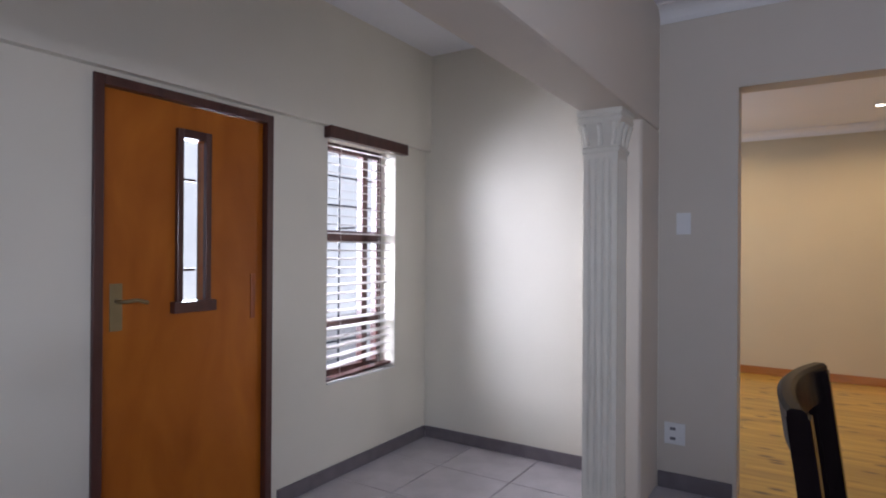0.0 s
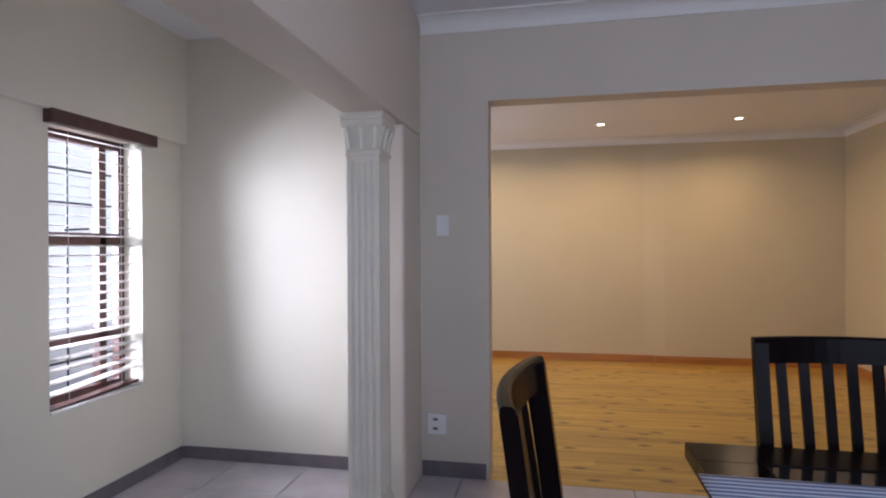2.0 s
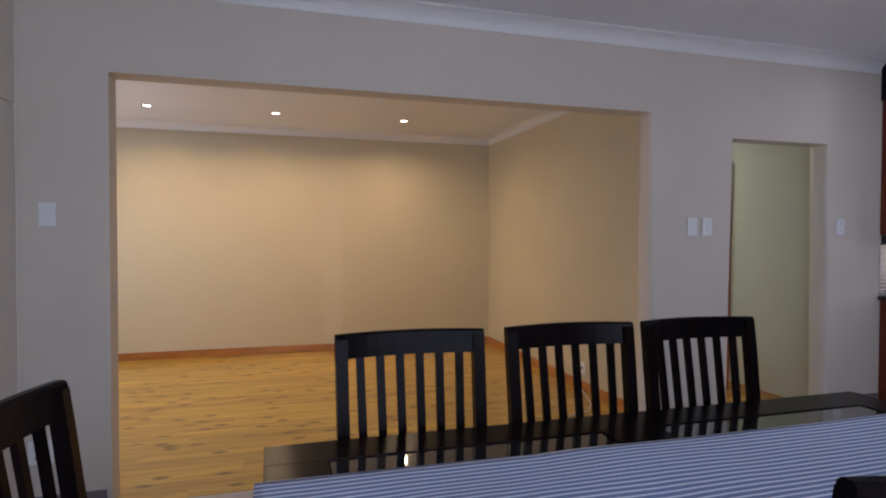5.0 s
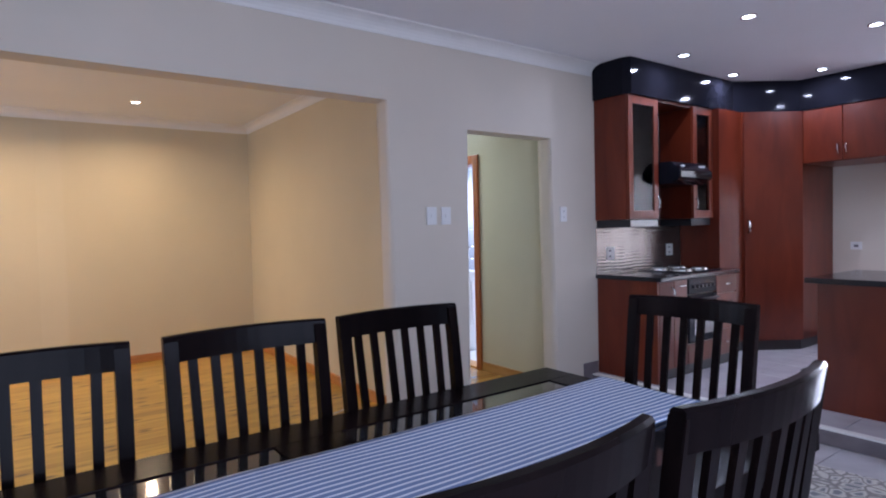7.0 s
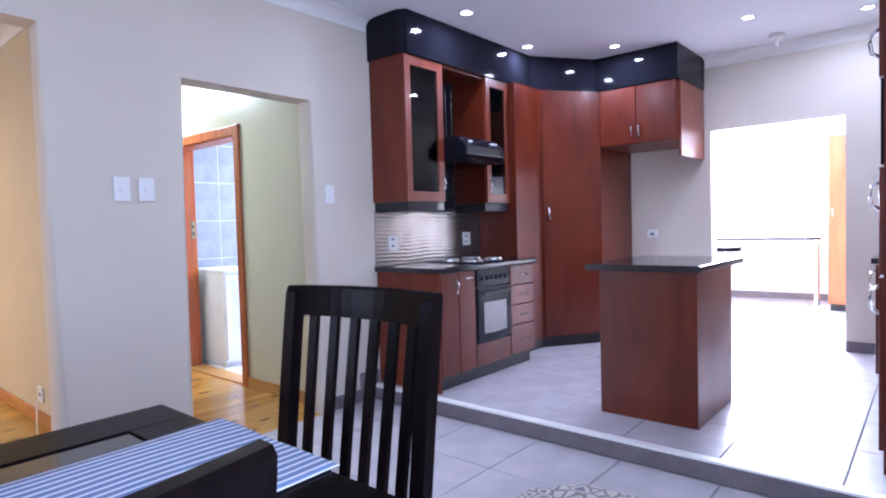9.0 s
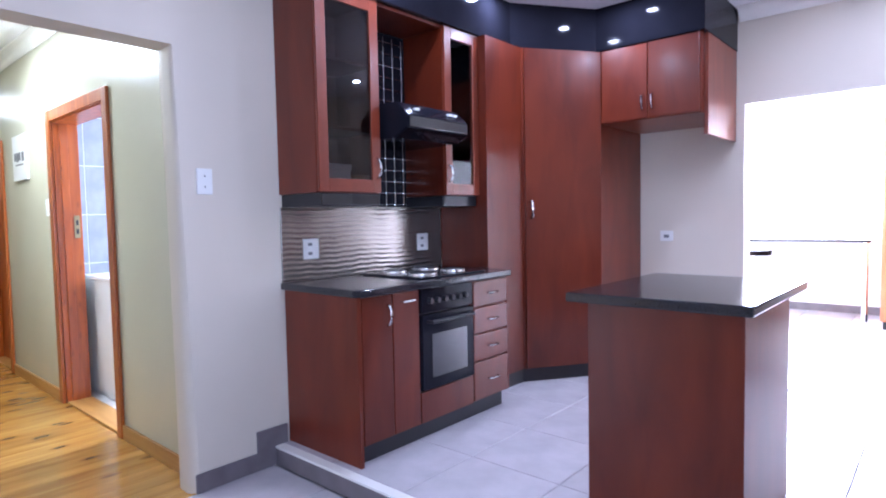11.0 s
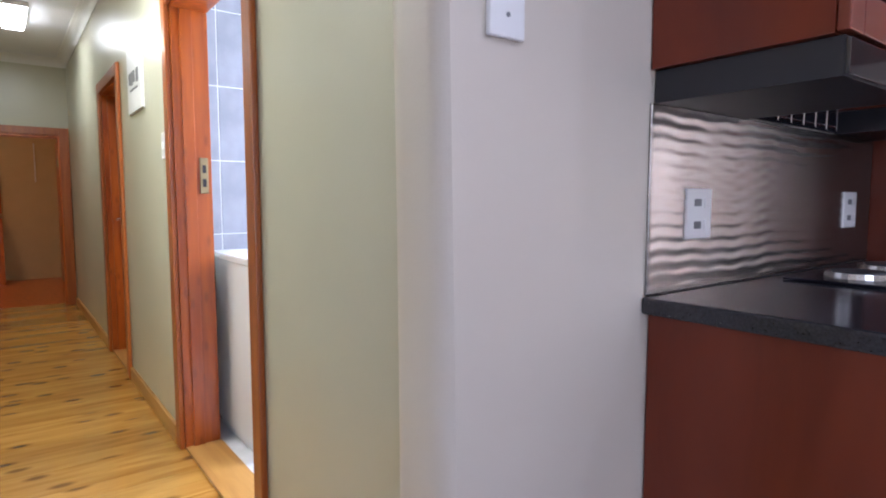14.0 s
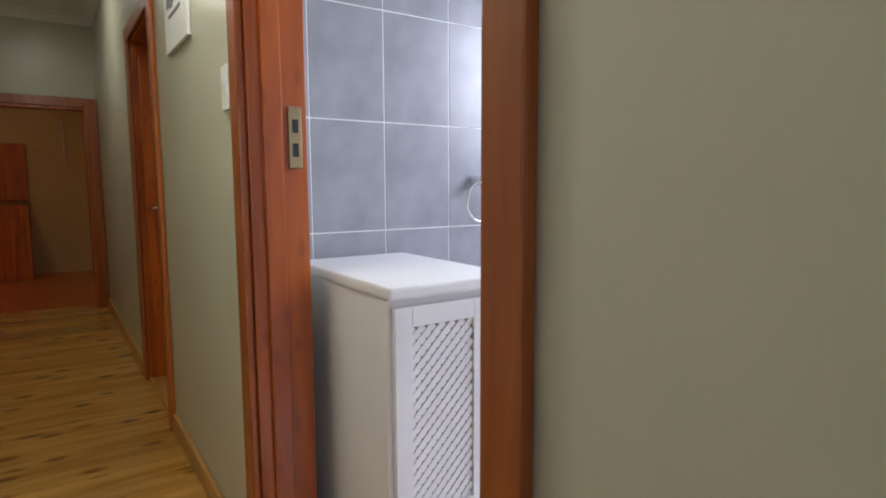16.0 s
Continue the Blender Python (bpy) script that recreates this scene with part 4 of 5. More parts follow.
thing("plinth", cube(5.23, 6.40, -0.535, -0.525, KZ, KZ + 0.098), M_PLINTH, "black plinth below the base cabinets", "plinth")
ct = thing("worktop", prism([(5.19, -0.001), (5.19, -0.585), (5.21, -0.615), (6.41, -0.615), (6.455, -0.40), (6.455, -0.001)], KT + 0.001, KT + 0.037), M_STONE, "polished black granite worktop", "worktop")
bv = ct.modifiers.new("edge", "BEVEL")
bv.width, bv.segments = 0.006, 2
hob = holder("hob", (6.0, -0.3, KT + 0.037), "black glass hob with four solid plates", "hob")
part("surface", cube(5.70, 6.26, -0.53, -0.06, KT + 0.038, KT + 0.045, 0.003), M_BLACK, hob)
for x, y, r in ((5.84, -0.40, 0.09), (6.11, -0.40, 0.075), (5.84, -0.18, 0.075), (6.11, -0.18, 0.09)):
    bm = bmesh.new()
    cyl(bm, (x, y, KT + 0.045), (x, y, KT + 0.058), r, r * 0.97, 28)
    pl = part("plate", bm, M_STEEL, hob, "steel-rimmed cooking plate")
    bm = bmesh.new()
    cyl(bm, (x, y, KT + 0.058), (x, y, KT + 0.060), r * 0.8, r * 0.78, 28)
    part("disc", bm, M_PLINTH, pl)
bm = bmesh.new()
SX0, SX1, SZ0, SZ1 = 5.202, 6.455, KT + 0.038, 1.334
NXS, NZS = 180, 150
rows = []
for j in range(NZS + 1):
    z = SZ0 + (SZ1 - SZ0) * j / NZS
    row = []
    for i in range(NXS + 1):
        x = SX0 + (SX1 - SX0) * i / NXS
        ph = 2 * math.pi * z / 0.0285 + 0.45 * math.sin(2 * math.pi * x / 0.12) + 0.8 * math.sin(2 * math.pi * x / 0.53 + z * 5)
        hgt = 0.0008 * math.sin(ph) * (0.75 + 0.25 * math.sin(2 * math.pi * x / 0.19 + 0.8))
        edge = min(1.0, min(x - SX0, SX1 - x, z - SZ0, SZ1 - z) / 0.012)
        row.append(bm.verts.new((x, -0.0065 - hgt * edge, z)))
    rows.append(row)
for ra, rb in zip(rows, rows[1:]):
    for i in range(NXS):
        bm.faces.new((ra[i], ra[i + 1], rb[i + 1], rb[i]))
rim = [rows[0], [r[-1] for r in rows], rows[-1][::-1], [r[0] for r in rows][::-1]]
for line in rim:
    back = [bm.verts.new((v.co.x, -0.001, v.co.z)) for v in line]
    for i in range(len(line) - 1):
        bm.faces.new((line[i + 1], line[i], back[i], back[i + 1]))
thing("splashback", bm, M_SPLASH, "wavy brushed metal splashback sheet above the granite worktop", "splashback", smooth=True)

# wall cabinets
UB, UT, UY = 1.40, 2.405, -0.345


def glass_cabinet(x0, x1, hx, label):
    ob = holder("wall_cabinet", ((x0 + x1) / 2, -0.17, UB), label, "cabinet", "kitchen wall cabinets")
    for piece, b in (("side_panel", (x0, x0 + 0.018, UY + 0.02, -0.004, UB, UT)), ("side_panel", (x1 - 0.018, x1, UY + 0.02, -0.004, UB, UT)),
                     ("bottom_panel", (x0 + 0.0185, x1 - 0.0185, UY + 0.02, -0.004, UB, UB + 0.018)), ("top_panel", (x0 + 0.0185, x1 - 0.0185, UY + 0.02, -0.004, UT - 0.018, UT)),
                     ("back_panel", (x0 + 0.0185, x1 - 0.0185, -0.012, -0.004, UB + 0.0185, UT - 0.0185))):
        part(piece, cube(*b), M_CHERRY, ob)
    for z in (1.72, 2.06):
        part("shelf", cube(x0 + 0.019, x1 - 0.019, UY + 0.05, -0.014, z, z + 0.016), M_CHERRY, ob)
    w = 0.062
    bm = bmesh.new()
    for b in ((x0 + 0.003, x0 + w, UB + 0.003, UT - 0.003), (x1 - w, x1 - 0.003, UB + 0.003, UT - 0.003), (x0 + w, x1 - w, UB + 0.003, UB + 0.07), (x0 + w, x1 - w, UT - 0.07, UT - 0.003)):
        bx(bm, b[0], b[1], UY, UY + 0.019, b[2], b[3], 0.003)
    d = part("door", bm, M_CHERRYL, ob, "cherry door frame")
    part("pane", cube(x0 + w, x1 - w, UY + 0.008, UY + 0.012, UB + 0.07, UT - 0.07), M_CABGLASS, d, "tinted glass")
    part("handle", handle_bow(hx, UY, UB + 0.13), M_STEEL, d, "brushed steel bow handle", True)
    return ob


glass_cabinet(5.20, 5.605, 5.578, "cherry wall cabinet with a glass door")
glass_cabinet(6.13, 6.46, 6.16, "narrow cherry wall cabinet with a glass door")
pb = holder("storage_box", (5.36, -0.2, UB + 0.018), "white cardboard box inside the glass cabinet", "box")
part("box_body", cube(5.25, 5.46, -0.27, -0.10, UB + 0.0185, UB + 0.12, 0.003), M_WHITE, pb)
part("lid", cube(5.246, 5.464, -0.274, -0.096, UB + 0.1205, UB + 0.15, 0.003), M_WHITE, pb)
thing("wooden_block", cube(5.475, 5.58, -0.28, -0.12, UB + 0.0185, UB + 0.10, 0.004), M_PINETRIM, "pale wooden block inside the glass cabinet", "block")
oc = holder("open_shelf_unit", (5.87, -0.17, UB), "open cherry recess behind the cooker hood", "cabinet", "kitchen wall cabinets")
part("back", cube(5.607, 6.128, -0.012, -0.004, 1.337, UT), M_BLACK, oc, "black gloss back panel")
part("top", cube(5.607, 6.128, UY + 0.02, -0.013, UT - 0.018, UT), M_CHERRY, oc)
rk = holder("wire_rack", (5.66, -0.05, 1.3), "chrome wire rack beside the cooker hood", "rack")
for k in range(7):
    bm = bmesh.new()
    x = 5.64 + k * 0.075
    cyl(bm, (x, -0.024, 1.34), (x, -0.024, 2.36), 0.0025, None, 6)
    part("upright", bm, M_CHROME, rk)
for k in range(15):
    bm = bmesh.new()
    z = 1.352 + k * 0.07
    cyl(bm, (5.61, -0.019, z), (6.125, -0.019, z), 0.0025, None, 6)
    part("wire", bm, M_CHROME, rk)
ch = holder("cooker_hood", (5.93, -0.27, 1.7), "black cooker hood with two small lamps", "cooker hood")
bm = bmesh.new()
pr = [(-0.013, 1.69), (-0.43, 1.69), (-0.52, 1.735), (-0.52, 1.80), (-0.44, 1.875), (-0.013, 1.89)]
rings = [[bm.verts.new((x, y, z)) for y, z in pr] for x in (5.635, 6.125)]
for k in range(6):
    bm.faces.new((rings[0][k], rings[0][(k + 1) % 6], rings[1][(k + 1) % 6], rings[1][k]))
bm.faces.new(rings[0][::-1])
bm.faces.new(rings[1])
bmesh.ops.recalc_face_normals(bm, faces=bm.faces)
bmesh.ops.bevel(bm, geom=list(bm.edges), offset=0.006, segments=2, affect="EDGES")
part("canopy", bm, M_BLACK, ch)
part("visor", cube(5.645, 6.115, -0.527, -0.519, 1.74, 1.795, 0.003), M_DGLASS, ch, "smoked visor")
for x in (5.72, 5.99, 6.03):
    part("button", cube(x, x + 0.03, -0.496, -0.47, 1.833, 1.845), M_WHITE, ch, "pale button")
thing("pelmet", cube(5.215, 5.60, UY + 0.01, -0.004, 1.335, 1.398), M_PLINTH, "black pelmet below the glass cabinet", "pelmet")
thing("pelmet", cube(6.135, 6.455, UY + 0.03, -0.004, 1.335, 1.398), M_PLINTH, "black pelmet below the narrow cabinet", "pelmet")
thing("lamp_strip", cube(5.215, 5.59, UY + 0.002, UY + 0.009, 1.338, 1.395, 0.002), M_DGLASS, "glossy dark strip below the glass cabinet", "light strip")

# tall corner cupboard, fridge recess, bulkhead
tl = holder("tall_cupboard", (7.2, -0.3, KZ), "tall cherry corner cupboard with an angled door", "cupboard")
part("body", prism([(6.462, -0.004), (6.462, -0.40), (6.86, -0.40), (7.36, -0.74), (8.055, -0.74), (8.055, -0.004)], KZ + 0.10, UT), M_CHERRY, tl)
part("plinth", prism([(6.50, -0.004), (6.50, -0.37), (6.88, -0.38), (7.37, -0.715), (8.0, -0.715), (8.0, -0.004)], KZ, KZ + 0.099), M_PLINTH, tl, "black plinth")
ux, uy = 7.36 - 6.86, -0.34
ln = math.hypot(ux, uy)
ux, uy = ux / ln, uy / ln
nxv, nyv = uy, -ux
P = lambda s, o: (6.86 + ux * s + nxv * o, -0.40 + uy * s + nyv * o)
dd = part("door", prism([P(0.02, 0.001), P(0.02, 0.018), P(ln - 0.01, 0.018), P(ln - 0.01, 0.001)], KZ + 0.105, UT - 0.004), M_CHERRY, tl)
hx, hy = P(0.06, 0.018)
part("handle", tube([(hx, hy, 1.25), (hx + nxv * 0.025, hy + nyv * 0.025, 1.27), (hx + nxv * 0.03, hy + nyv * 0.03, 1.31), (hx + nxv * 0.025, hy + nyv * 0.025, 1.35), (hx, hy, 1.37)], 0.012, 8), M_STEEL, dd, "brushed steel bow handle", True)
of = holder("wall_cabinet", (7.7, -1.1, 1.9), "cherry wall cabinet with two doors above the fridge space", "cabinet", "kitchen wall cabinets")
part("body", cube(7.36, 8.055, -1.42, -0.742, 1.90, UT), M_CHERRY, of)
for a, b, h in ((-1.08, -0.755, -1.05), (-1.415, -1.085, -1.115)):
    d = part("door", cube(7.34, 7.359, a, b, 1.905, UT - 0.004, 0.004), M_CHERRY, of)
    part("handle", tube([(7.34, h, 1.96), (7.318, h, 1.975), (7.312, h, 2.01), (7.318, h, 2.045), (7.34, h, 2.06)], 0.0075, 8), M_CHROME, d, "chrome bow handle", True)
part("end_panel", cube(7.42, 8.055, -1.445, -1.421, 1.77, UT), M_CHERRYL, of, "cherry end panel")
bk = thing("bulkhead", prism([(5.185, -0.002), (5.185, -0.30), (5.225, -0.36), (6.80, -0.36), (7.33, -0.72), (7.33, -1.45), (8.055, -1.45), (8.055, -0.002)], UT + 0.002, CZ - 0.001), M_BLACK, "glossy black bulkhead above the kitchen cabinets", "bulkhead", kind="structure")

isl = holder("kitchen_island", (5.9, -1.85, KZ), "cherry kitchen island with a black granite top", "island")
part("body", cube(5.50, 6.17, -2.14, -1.59, KZ, 0.945, 0.003), M_CHERRY, isl)
part("worktop", cube(5.39, 6.25, -2.19, -1.555, 0.946, 0.982, 0.008), M_STONE, isl, "polished black granite top")
fp = holder("wall_socket", (8.06, -0.95, 1.1), "white socket in the fridge space", "socket")
part("plate", cube(8.048, 8.058, -1.0, -0.9, 1.05, 1.13, 0.003), M_WHITE, fp)
part("slot", cube(8.0465, 8.0485, -0.97, -0.93, 1.075, 1.1), M_GREY, fp)

# south side of the kitchen
ts = holder("tall_cupboard", (5.7, -3.2, KZ), "tall cherry cupboard with dark oven and steel bow handles", "cupboard")
part("body", cube(5.40, 6.0, -3.49, -2.93, KZ, 2.40), M_CHERRY, ts)
for z0, z1, hz in ((KZ + 0.1, 0.95, 0.85), (0.96, 1.42, 1.3), (1.80, 2.39, 1.95)):
    d = part("door", cube(5.405, 5.995, -2.93, -2.912, z0, z1, 0.004), M_CHERRY, ts)
    part("handle", tube([(5.45, -2.912, hz - 0.06), (5.45, -2.885, hz - 0.04), (5.45, -2.878, hz), (5.45, -2.885, hz + 0.04), (5.45, -2.912, hz + 0.06)], 0.008, 8), M_CHROME, d, "chrome bow handle", True)
part("microwave_front", cube(5.405, 5.995, -2.935, -2.918, 1.43, 1.79, 0.003), M_BLACK, ts, "black glass front")
bs = holder("base_cabinet", (7.4, -3.1, KZ), "cherry base cabinets below the far window side", "cabinet", "kitchen base cabinets")
part("body", cube(6.9, 8.05, -3.49, -2.82, KZ, KT), M_CHERRY, bs)
for x0 in (6.905, 7.48):
    d = part("door", cube(x0, x0 + 0.565, -2.82, -2.802, KZ + 0.1, KT - 0.005, 0.004), M_CHERRY, bs)
    part("handle", tube([(x0 + 0.06, -2.802, 0.74), (x0 + 0.06, -2.775, 0.76), (x0 + 0.06, -2.77, 0.8), (x0 + 0.06, -2.775, 0.84), (x0 + 0.06, -2.802, 0.86)], 0.007, 8), M_CHROME, d, "chrome bow handle", True)
thing("worktop", cube(6.88, 8.055, -3.495, -2.78, KT + 0.001, KT + 0.037, 0.006), M_STONE, "polished black granite worktop", "worktop")

thing("upstand", cube(8.03, 8.055, -3.49, -2.79, KT + 0.038, KT + 0.14, 0.003), M_STONE, "black granite upstand at the end of the worktop", "upstand")

# ---- scullery ----
w2 = holder("window_2", (11.4, -1.3, 1.1), "wide white framed scullery window", "window", kind="structure")
bm = bmesh.new()
for b in ((-2.25, -2.19, 1.08, 2.15), (-0.41, -0.35, 1.08, 2.15), (-2.19, -0.41, 1.08, 1.14), (-2.19, -0.41, 2.09, 2.15), (-1.33, -1.27, 1.14, 2.09)):
    bx(bm, 11.45, 11.50, *b, 0.004)
part("window_frame", bm, M_TRIM, w2)
for a, b in ((-2.19, -1.33), (-1.27, -0.41)):
    pn = part("pane", cube(11.47, 11.475, a, b, 1.14, 2.09), M_GLASS, w2)
    pn.visible_shadow = False
bc = holder("breakfast_counter", (10.9, -1.2, KZ), "pale breakfast counter on chrome legs below the window", "counter")
part("top", cube(10.66, 11.38, -2.02, 0.2, 0.93, 0.965, 0.006), M_STONE, bc)
for y in (-1.97, 0.1):
    bm = bmesh.new()
    cyl(bm, (10.72, y, KZ), (10.72, y, 0.93), 0.03, None, 16)
    part("leg", bm, M_CHROME, bc)
st = holder("bar_stool", (10.4, -1.02, KZ), "bar stool with a dark seat and chrome pedestal", "stool")
bm = bmesh.new()
cyl(bm, (10.4, -1.02, 0.80), (10.4, -1.02, 0.85), 0.17, 0.18, 24)
part("seat", bm, M_DARK, st)
bm = bmesh.new()
cyl(bm, (10.4, -1.02, KZ + 0.03), (10.4, -1.02, 0.80), 0.025, None, 14)
part("column", bm, M_CHROME, st)
bm = bmesh.new()
cyl(bm, (10.4, -1.02, KZ), (10.4, -1.02, KZ + 0.03), 0.20, 0.05, 24)
part("foot", bm, M_CHROME, st)
part("footrest", tube([(10.4 + 0.13 * math.cos(a), -1.02 + 0.13 * math.sin(a), 0.42) for a in [radians(20 * k) for k in range(19)]], 0.009, 8), M_CHROME, st)
oc2 = holder("tall_cupboard", (10.8, -2.5, KZ), "orange-brown tall scullery cupboard", "cupboard")
part("body", cube(10.45, 11.38, -2.95, -2.12, KZ + 0.08, 2.15), M_ORANGE, oc2)
part("plinth", cube(10.47, 11.38, -2.95, -2.14, KZ, KZ + 0.08), M_PLINTH, oc2)
dd = part("door", cube(10.43, 10.449, -2.53, -2.125, KZ + 0.09, 2.145, 0.004), M_ORANGE, oc2)
part("handle", tube([(10.43, -2.17, 1.2), (10.40, -2.17, 1.22), (10.40, -2.17, 1.3), (10.43, -2.17, 1.32)], 0.008, 8), M_CHROME, dd, "chrome handle")

# ---- corridor doors ----
def door_frame(name, y0, y1, top, label, leaf=False):
    """Stained timber frame in the corridor's east wall; y0 and y1 are the wall opening."""
    ob = holder(name, (CX, (y0 + y1) / 2, 0), label, "door", kind="structure")
    aw = 0.075
    for a, b in ((y0 - aw + 0.02, y0 + 0.02), (y1 - 0.02, y1 + aw - 0.02)):
        part("architrave", cube(CX - 0.022, CX - 0.001, a, b, 0, top + aw - 0.02, 0.006), M_FRAMEL, ob)
    part("architrave", cube(CX - 0.021, CX - 0.001, y0 + 0.0205, y1 - 0.0205, top - 0.02, top + aw - 0.02, 0.006), M_FRAMEL, ob)
    for a, b, s in ((y0 + 0.001, y0 + 0.028, 1), (y1 - 0.028, y1 - 0.001, -1)):
        part("jamb", cube(CX + 0.0, 4.925, a, b, 0, top - 0.001, 0.003), M_FRAME, ob)
        e = (b, b + 0.014) if s > 0 else (a - 0.014, a)
        part("door_stop", cube(CX + 0.035, CX + 0.085, e[0], e[1], 0, top - 0.03, 0.003), M_FRAME, ob)
    part("head", cube(CX + 0.0, 4.925, y0 + 0.029, y1 - 0.029, top - 0.028, top - 0.001, 0.003), M_FRAME, ob)
    part("threshold", cube(CX + 0.001, 4.93, y0 + 0.029, y1 - 0.029, 0.0, 0.012, 0.003), M_PINESK, ob)
    return ob


b1 = door_frame("door_2", 1.07, 2.10, 2.0, "stained timber bathroom door frame, doorway open")
bm = cube(4.872, 4.908, 2.064, 2.0715, 1.17, 1.33, 0.002)
sp = part("strike_plate", bm, M_BRASS, b1, "brass strike plate")
for z in (1.20, 1.262):
    part("slot", cube(4.882, 4.898, 2.0625, 2.0645, z, z + 0.035), M_PLINTH, sp)
b2 = door_frame("door_3", 3.46, 4.28, 1.93, "stained timber corridor door, closed")
part("door_leaf", cube(4.862, 4.90, 3.49, 4.25, 0.013, 1.90, 0.003), M_FRAME, b2, "dark orange stained leaf")
part("handle", tube([(4.862, 4.18, 1.0), (4.82, 4.18, 1.0), (4.815, 4.08, 1.0)], 0.008, 8), M_STEEL, b2, "steel lever")
b3 = holder("door_4", (4.27, CE, 0), "stained timber door frame at the corridor's end, door open", "door", kind="structure")
for b in ((4.69, 4.766), (3.784, 3.86)):
    part("architrave", cube(b[0] - 0.01, b[1], CE - 0.022, CE - 0.001, 0, 1.905, 0.005), M_FRAMEL, b3)
part("architrave", cube(3.861, 4.679, CE - 0.021, CE - 0.001, 1.825, 1.905, 0.005), M_FRAMEL, b3)
for a, b in ((4.662, 4.689), (3.861, 3.888)):
    part("jamb", cube(a, b, CE + 0.0, CE + 0.15, 0, 1.829, 0.003), M_FRAME, b3)
part("head", cube(3.889, 4.661, CE + 0.0, CE + 0.15, 1.80, 1.829, 0.003), M_FRAME, b3)
for z in (0.25, 1.5):
    part("hinge", cube(4.655, 4.662, CE + 0.08, CE + 0.12, z, z + 0.09), M_BRASS, b3, "brass hinge")
part("door_leaf", cube(4.70, 4.74, CE + 0.16, CE + 0.95, 0.01, 1.80, 0.003), M_FRAME, b3, "stained timber leaf, open")
cd = thing("blind_cord", tube([(4.56, 9.55, 1.95), (4.562, 9.55, 1.6), (4.56, 9.55, 1.4)], 0.008, 8), M_TRIM, "pale blind cord hanging on the bedroom wall", "cord")
wd = holder("wardrobe", (3.9, 8.9, 0), "reddish timber bedroom unit against the wall", "wardrobe")
part("body", cube(3.3, 4.15, 9.1, 9.58, 0, 0.9, 0.005), M_FRAME, wd)
part("mirror_frame", cube(3.45, 4.15, 9.54, 9.59, 0.95, 1.65, 0.01), M_FRAME, wd, "stained panel")

sg = holder("wall_sign", (CX, 2.86, 1.8), "white framed sign with dark lettering on the sage wall", "sign")
part("board", cube(CX - 0.016, CX - 0.001, 2.67, 3.06, 1.62, 1.97, 0.003), M_WHITE, sg)
for k, (a, b) in enumerate(((2.73, 2.79), (2.83, 2.88), (2.89, 2.94), (2.955, 3.0))):
    part("letter_bar", cube(CX - 0.0185, CX - 0.0155, a, b, 1.765 + 0.01 * (k % 2), 1.835), M_GREY, sg, "dark unreadable letter")
part("letter_bar", cube(CX - 0.0185, CX - 0.0155, 2.76, 2.97, 1.735, 1.745), M_GREY, sg)

# ---- bathroom ----
cbd = holder("bathroom_cabinet", (5.3, 2.05, 0), "white bathroom cabinet with a lattice door", "cabinet")
CB0, CB1 = 4.985, 5.37
part("body", cube(CB0, CB1, 1.752, 2.335, 0.05, 0.855, 0.003), M_CUP, cbd)
part("top", cube(CB0 - 0.006, CB1 + 0.008, 1.728, 2.345, 0.856, 0.888, 0.008), M_CUP, cbd)
part("foot", cube(CB0 + 0.02, CB1 - 0.02, 1.78, 2.33, 0.0, 0.05), M_CUP, cbd)
bm = bmesh.new()
dx0, dx1, dz0, dz1 = CB0 + 0.012, CB1 - 0.01, 0.07, 0.835
lx0, lx1, lz0, lz1 = CB0 + 0.06, CB0 + 0.245, 0.30, 0.785
for b in ((dx0, lx0, dz0, dz1), (lx1, dx1, dz0, dz1), (lx0, lx1, dz0, lz0), (lx0, lx1, lz1, dz1)):
    bx(bm, b[0], b[1], 1.734, 1.751, b[2], b[3], 0.002)
cdoor = part("door", bm, M_CUP, cbd)
# Dark sheet added over the white body: shade in the lattice holes as colour.
part("lattice_back", cube(lx0, lx1, 1.748, 1.7515, lz0, lz1), M_GREY, cdoor, "dark sheet that stands for the shade in the lattice gaps")
bm = bmesh.new()
step = 0.030
n = int(((lx1 - lx0) + (lz1 - lz0)) / step) + 1
for s in (1, -1):
    for k in range(-20, n + 20):
        c = k * step
        pts = []
        for u in range(41):
            x = lx0 + (lx1 - lx0) * u / 40
            z = lz0 + c + s * (x - lx0)
            if lz0 - 0.001 <= z <= lz1 + 0.001:
                pts.append((x, z))
        if len(pts) > 2:
            (xa, za), (xb, zb) = pts[0], pts[-1]
            L = math.hypot(xb - xa, zb - za)
            r = bmesh.ops.create_cube(bm, size=1)
            yy = 1.742 if s > 0 else 1.745
            bmesh.ops.transform(bm, verts=r["verts"], matrix=Matrix.Translation(((xa + xb) / 2, yy, (za + zb) / 2))
                                @ Matrix.Rotation(-math.atan2(zb - za, xb - xa), 4, "Y") @ Matrix.Diagonal((L, 0.003, 0.0155, 1)))
part("lattice", bm, M_CUP, cdoor, "white crossed lattice strips")
bm = bmesh.new()
cyl(bm, (CB1 - 0.045, 1.734, 0.60), (CB1 - 0.045, 1.715, 0.60), 0.011, 0.014, 14)
part("knob", bm, M_CHROME, cdoor, "small chrome knob")
tr = holder("towel_ring", (5.70, 2.36, 1.1), "chrome towel ring on the tiled wall", "towel ring")
part("ring", tube([(5.70 + 0.065 * math.cos(a), 2.31, 1.06 + 0.075 * math.sin(a)) for a in [radians(18 * k) for k in range(21)]], 0.006, 8), M_CHROME, tr, "", True)
bm = bmesh.new()
cyl(bm, (5.70, 2.368, 1.14), (5.70, 2.305, 1.14), 0.022, 0.014, 16)
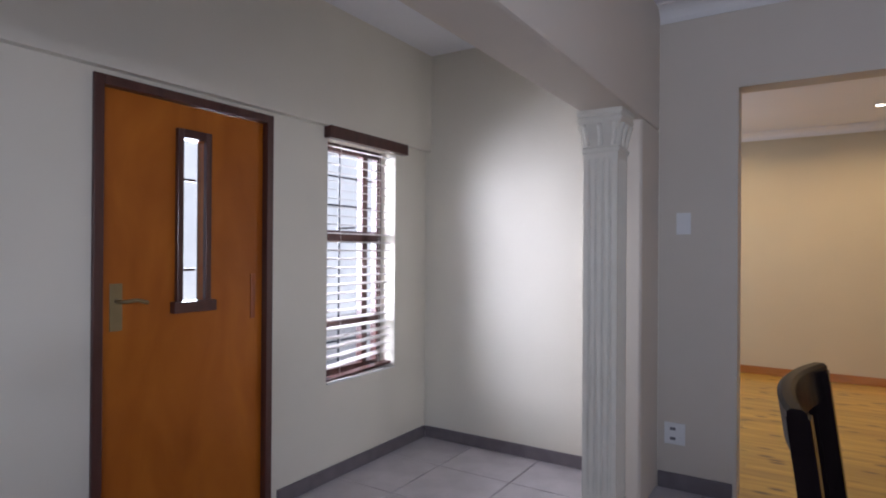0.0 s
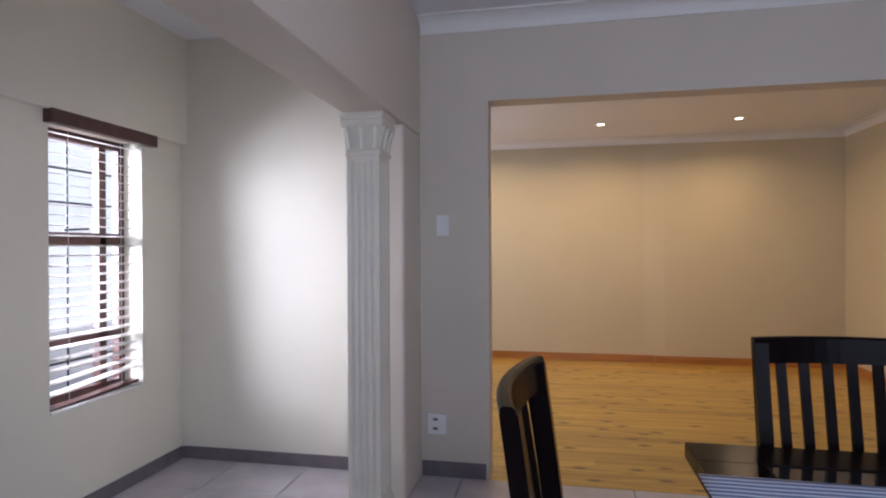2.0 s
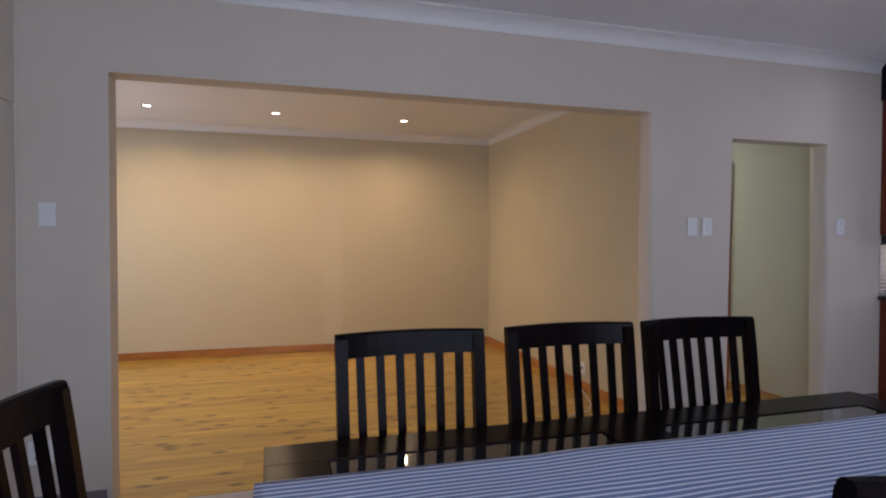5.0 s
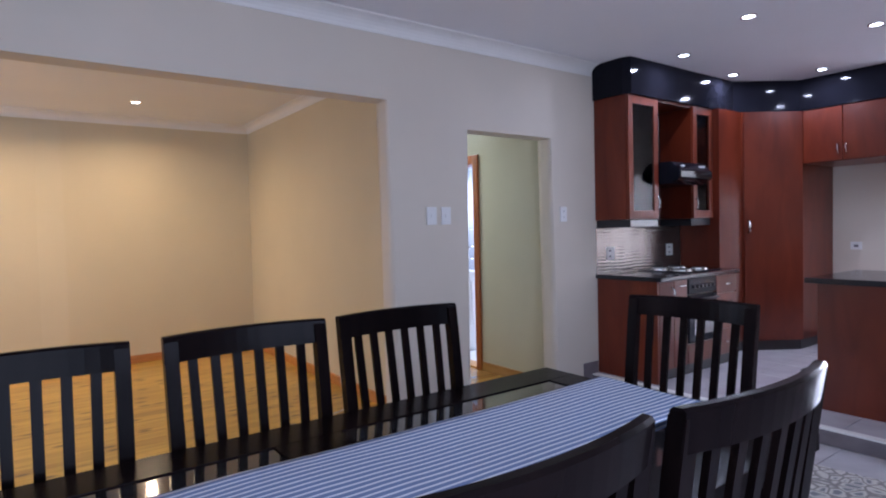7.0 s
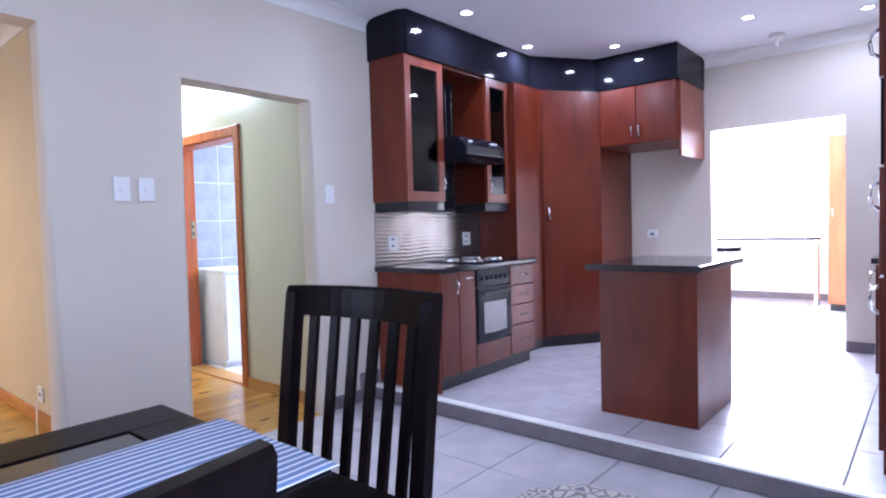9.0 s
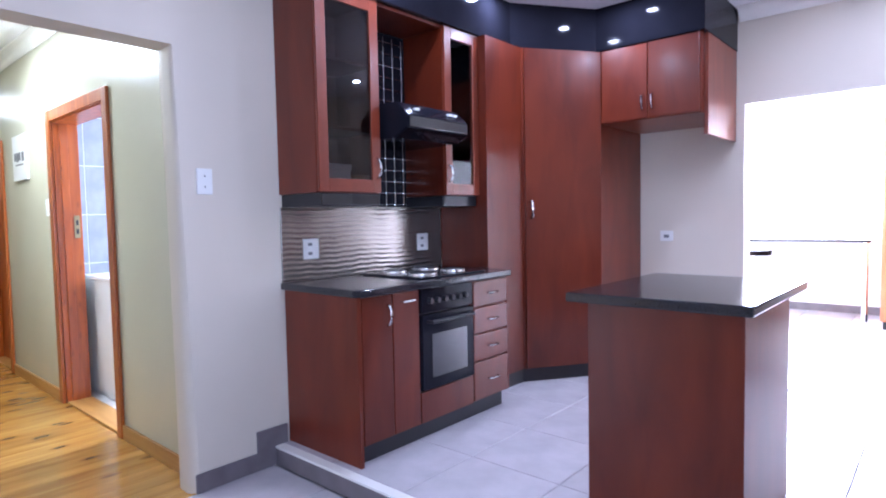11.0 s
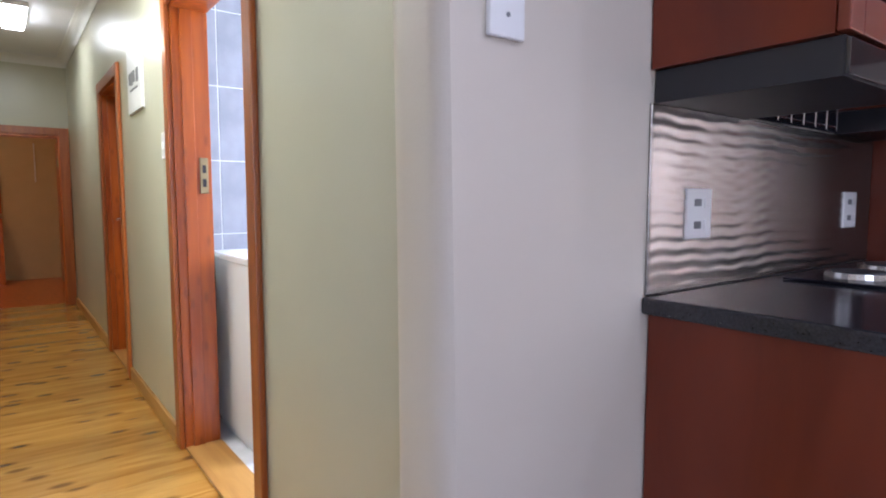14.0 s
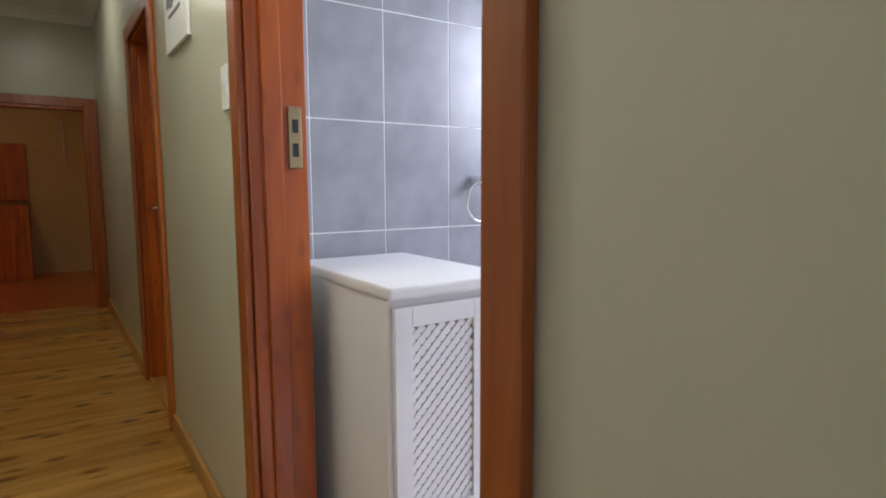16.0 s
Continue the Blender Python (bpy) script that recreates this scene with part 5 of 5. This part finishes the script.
part("mount", bm, M_CHROME, tr)

# ---- pieces: floor tiles, boards, wall tiles ----
def tile_mesh(w, d, h, material, edge=0.003):
    bm = cube(-w / 2, w / 2, -d / 2, d / 2, -h, 0)
    top = [e for e in bm.edges if all(v.co.z > -0.0001 for v in e.verts)]
    if edge:
        bmesh.ops.bevel(bm, geom=top, offset=edge, segments=1, affect="EDGES")
    return mesh("tile", bm, material)


def lay(parent, x0, x1, y0, y1, z, w, d, ax, ay, material, gap=0.006, name="tile", h=0.008, shift=0.0):
    """Pieces on a grid through (ax, ay), cut at the edges; alike pieces share one mesh."""
    cache = {}
    i0, i1 = math.floor((x0 - ax) / w) - 1, math.ceil((x1 - ax) / w) + 1
    for j in range(math.floor((y0 - ay) / d), math.ceil((y1 - ay) / d)):
        off = shift * w * ((j * 0.37) % 1.0)
        for i in range(i0, i1):
            a, b = max(x0, ax + i * w + off), min(x1, ax + (i + 1) * w + off)
            c, e = max(y0, ay + j * d), min(y1, ay + (j + 1) * d)
            if b - a < 0.03 or e - c < 0.02:
                continue
            key = (round(b - a, 3), round(e - c, 3))
            if key not in cache:
                cache[key] = tile_mesh(key[0] - gap, key[1] - gap, h, material, 0.003 if gap > 0.004 else 0.0)
            ob = new(name, cache[key])
            ob.location = ((a + b) / 2, (c + e) / 2, z)
            ob.parent = parent


obs = bpy.data.objects
lay(obs["floor"], -2.0, 5.12, -4.95, 0.0, 0.0, 0.48, 0.48, 5.12, 0.05, M_TILE)
lay(obs["floor_kitchen"], 5.175, 8.22, -3.5, 0.0, KZ, 0.48, 0.48, 5.175, -2.33, M_TILE)
lay(obs["floor_kitchen"], 8.22, 11.4, -3.05, 0.25, KZ, 0.48, 0.48, 5.175, -2.33, M_TILE)
thing("step_riser", cube(5.125, 5.141, -3.5, -0.014, 0.0, KZ - 0.012, 0.002), M_BASE, "grey tiled riser of the kitchen step", "step", kind="structure")
thing("step_trim", cube(5.120, 5.173, -3.5, -0.014, KZ - 0.011, KZ + 0.002, 0.003), M_TRIM, "pale edge strip on the kitchen step", "step", kind="structure")
lay(obs["floor_room"], -2.05, RX, 0.0, RY, 0.0, 2.4, 0.115, -2.05, 0.0, M_PINE, 0.0012, "floor_board", 0.015, 1.0)
lay(obs["floor_corridor"], 3.76, 4.91, 0.0, CE + 0.14, 0.0, 3.0, 0.115, 3.0, 0.0, M_PINEC, 0.0012, "floor_board", 0.015)

wallb = obs["wall_bathroom_north"]
cache = {}
for j in range(7):
    for i in range(8):
        x0, z0 = 4.913 + (0.27 * i - 0.134 if i else 0), 0.968 + 0.372 * (j - 3)
        x1 = 4.913 + 0.27 * (i + 1) - 0.134
        z0, z1 = max(0.0, z0), min(2.59, z0 + 0.372)
        if x1 - x0 < 0.03 or z1 - z0 < 0.03 or x1 > 7.0:
            continue
        key = (round(x1 - x0, 3), round(z1 - z0, 3))
        if key not in cache:
            cache[key] = mesh("tile", cube(-key[0] / 2 + 0.002, key[0] / 2 - 0.002, -0.012, 0, -key[1] / 2 + 0.002, key[1] / 2 - 0.002, 0.0015), M_BTILE)
        ob = new("tile", cache[key])
        ob.location = ((x0 + x1) / 2, 2.376, (z0 + z1) / 2)
        ob.parent = wallb
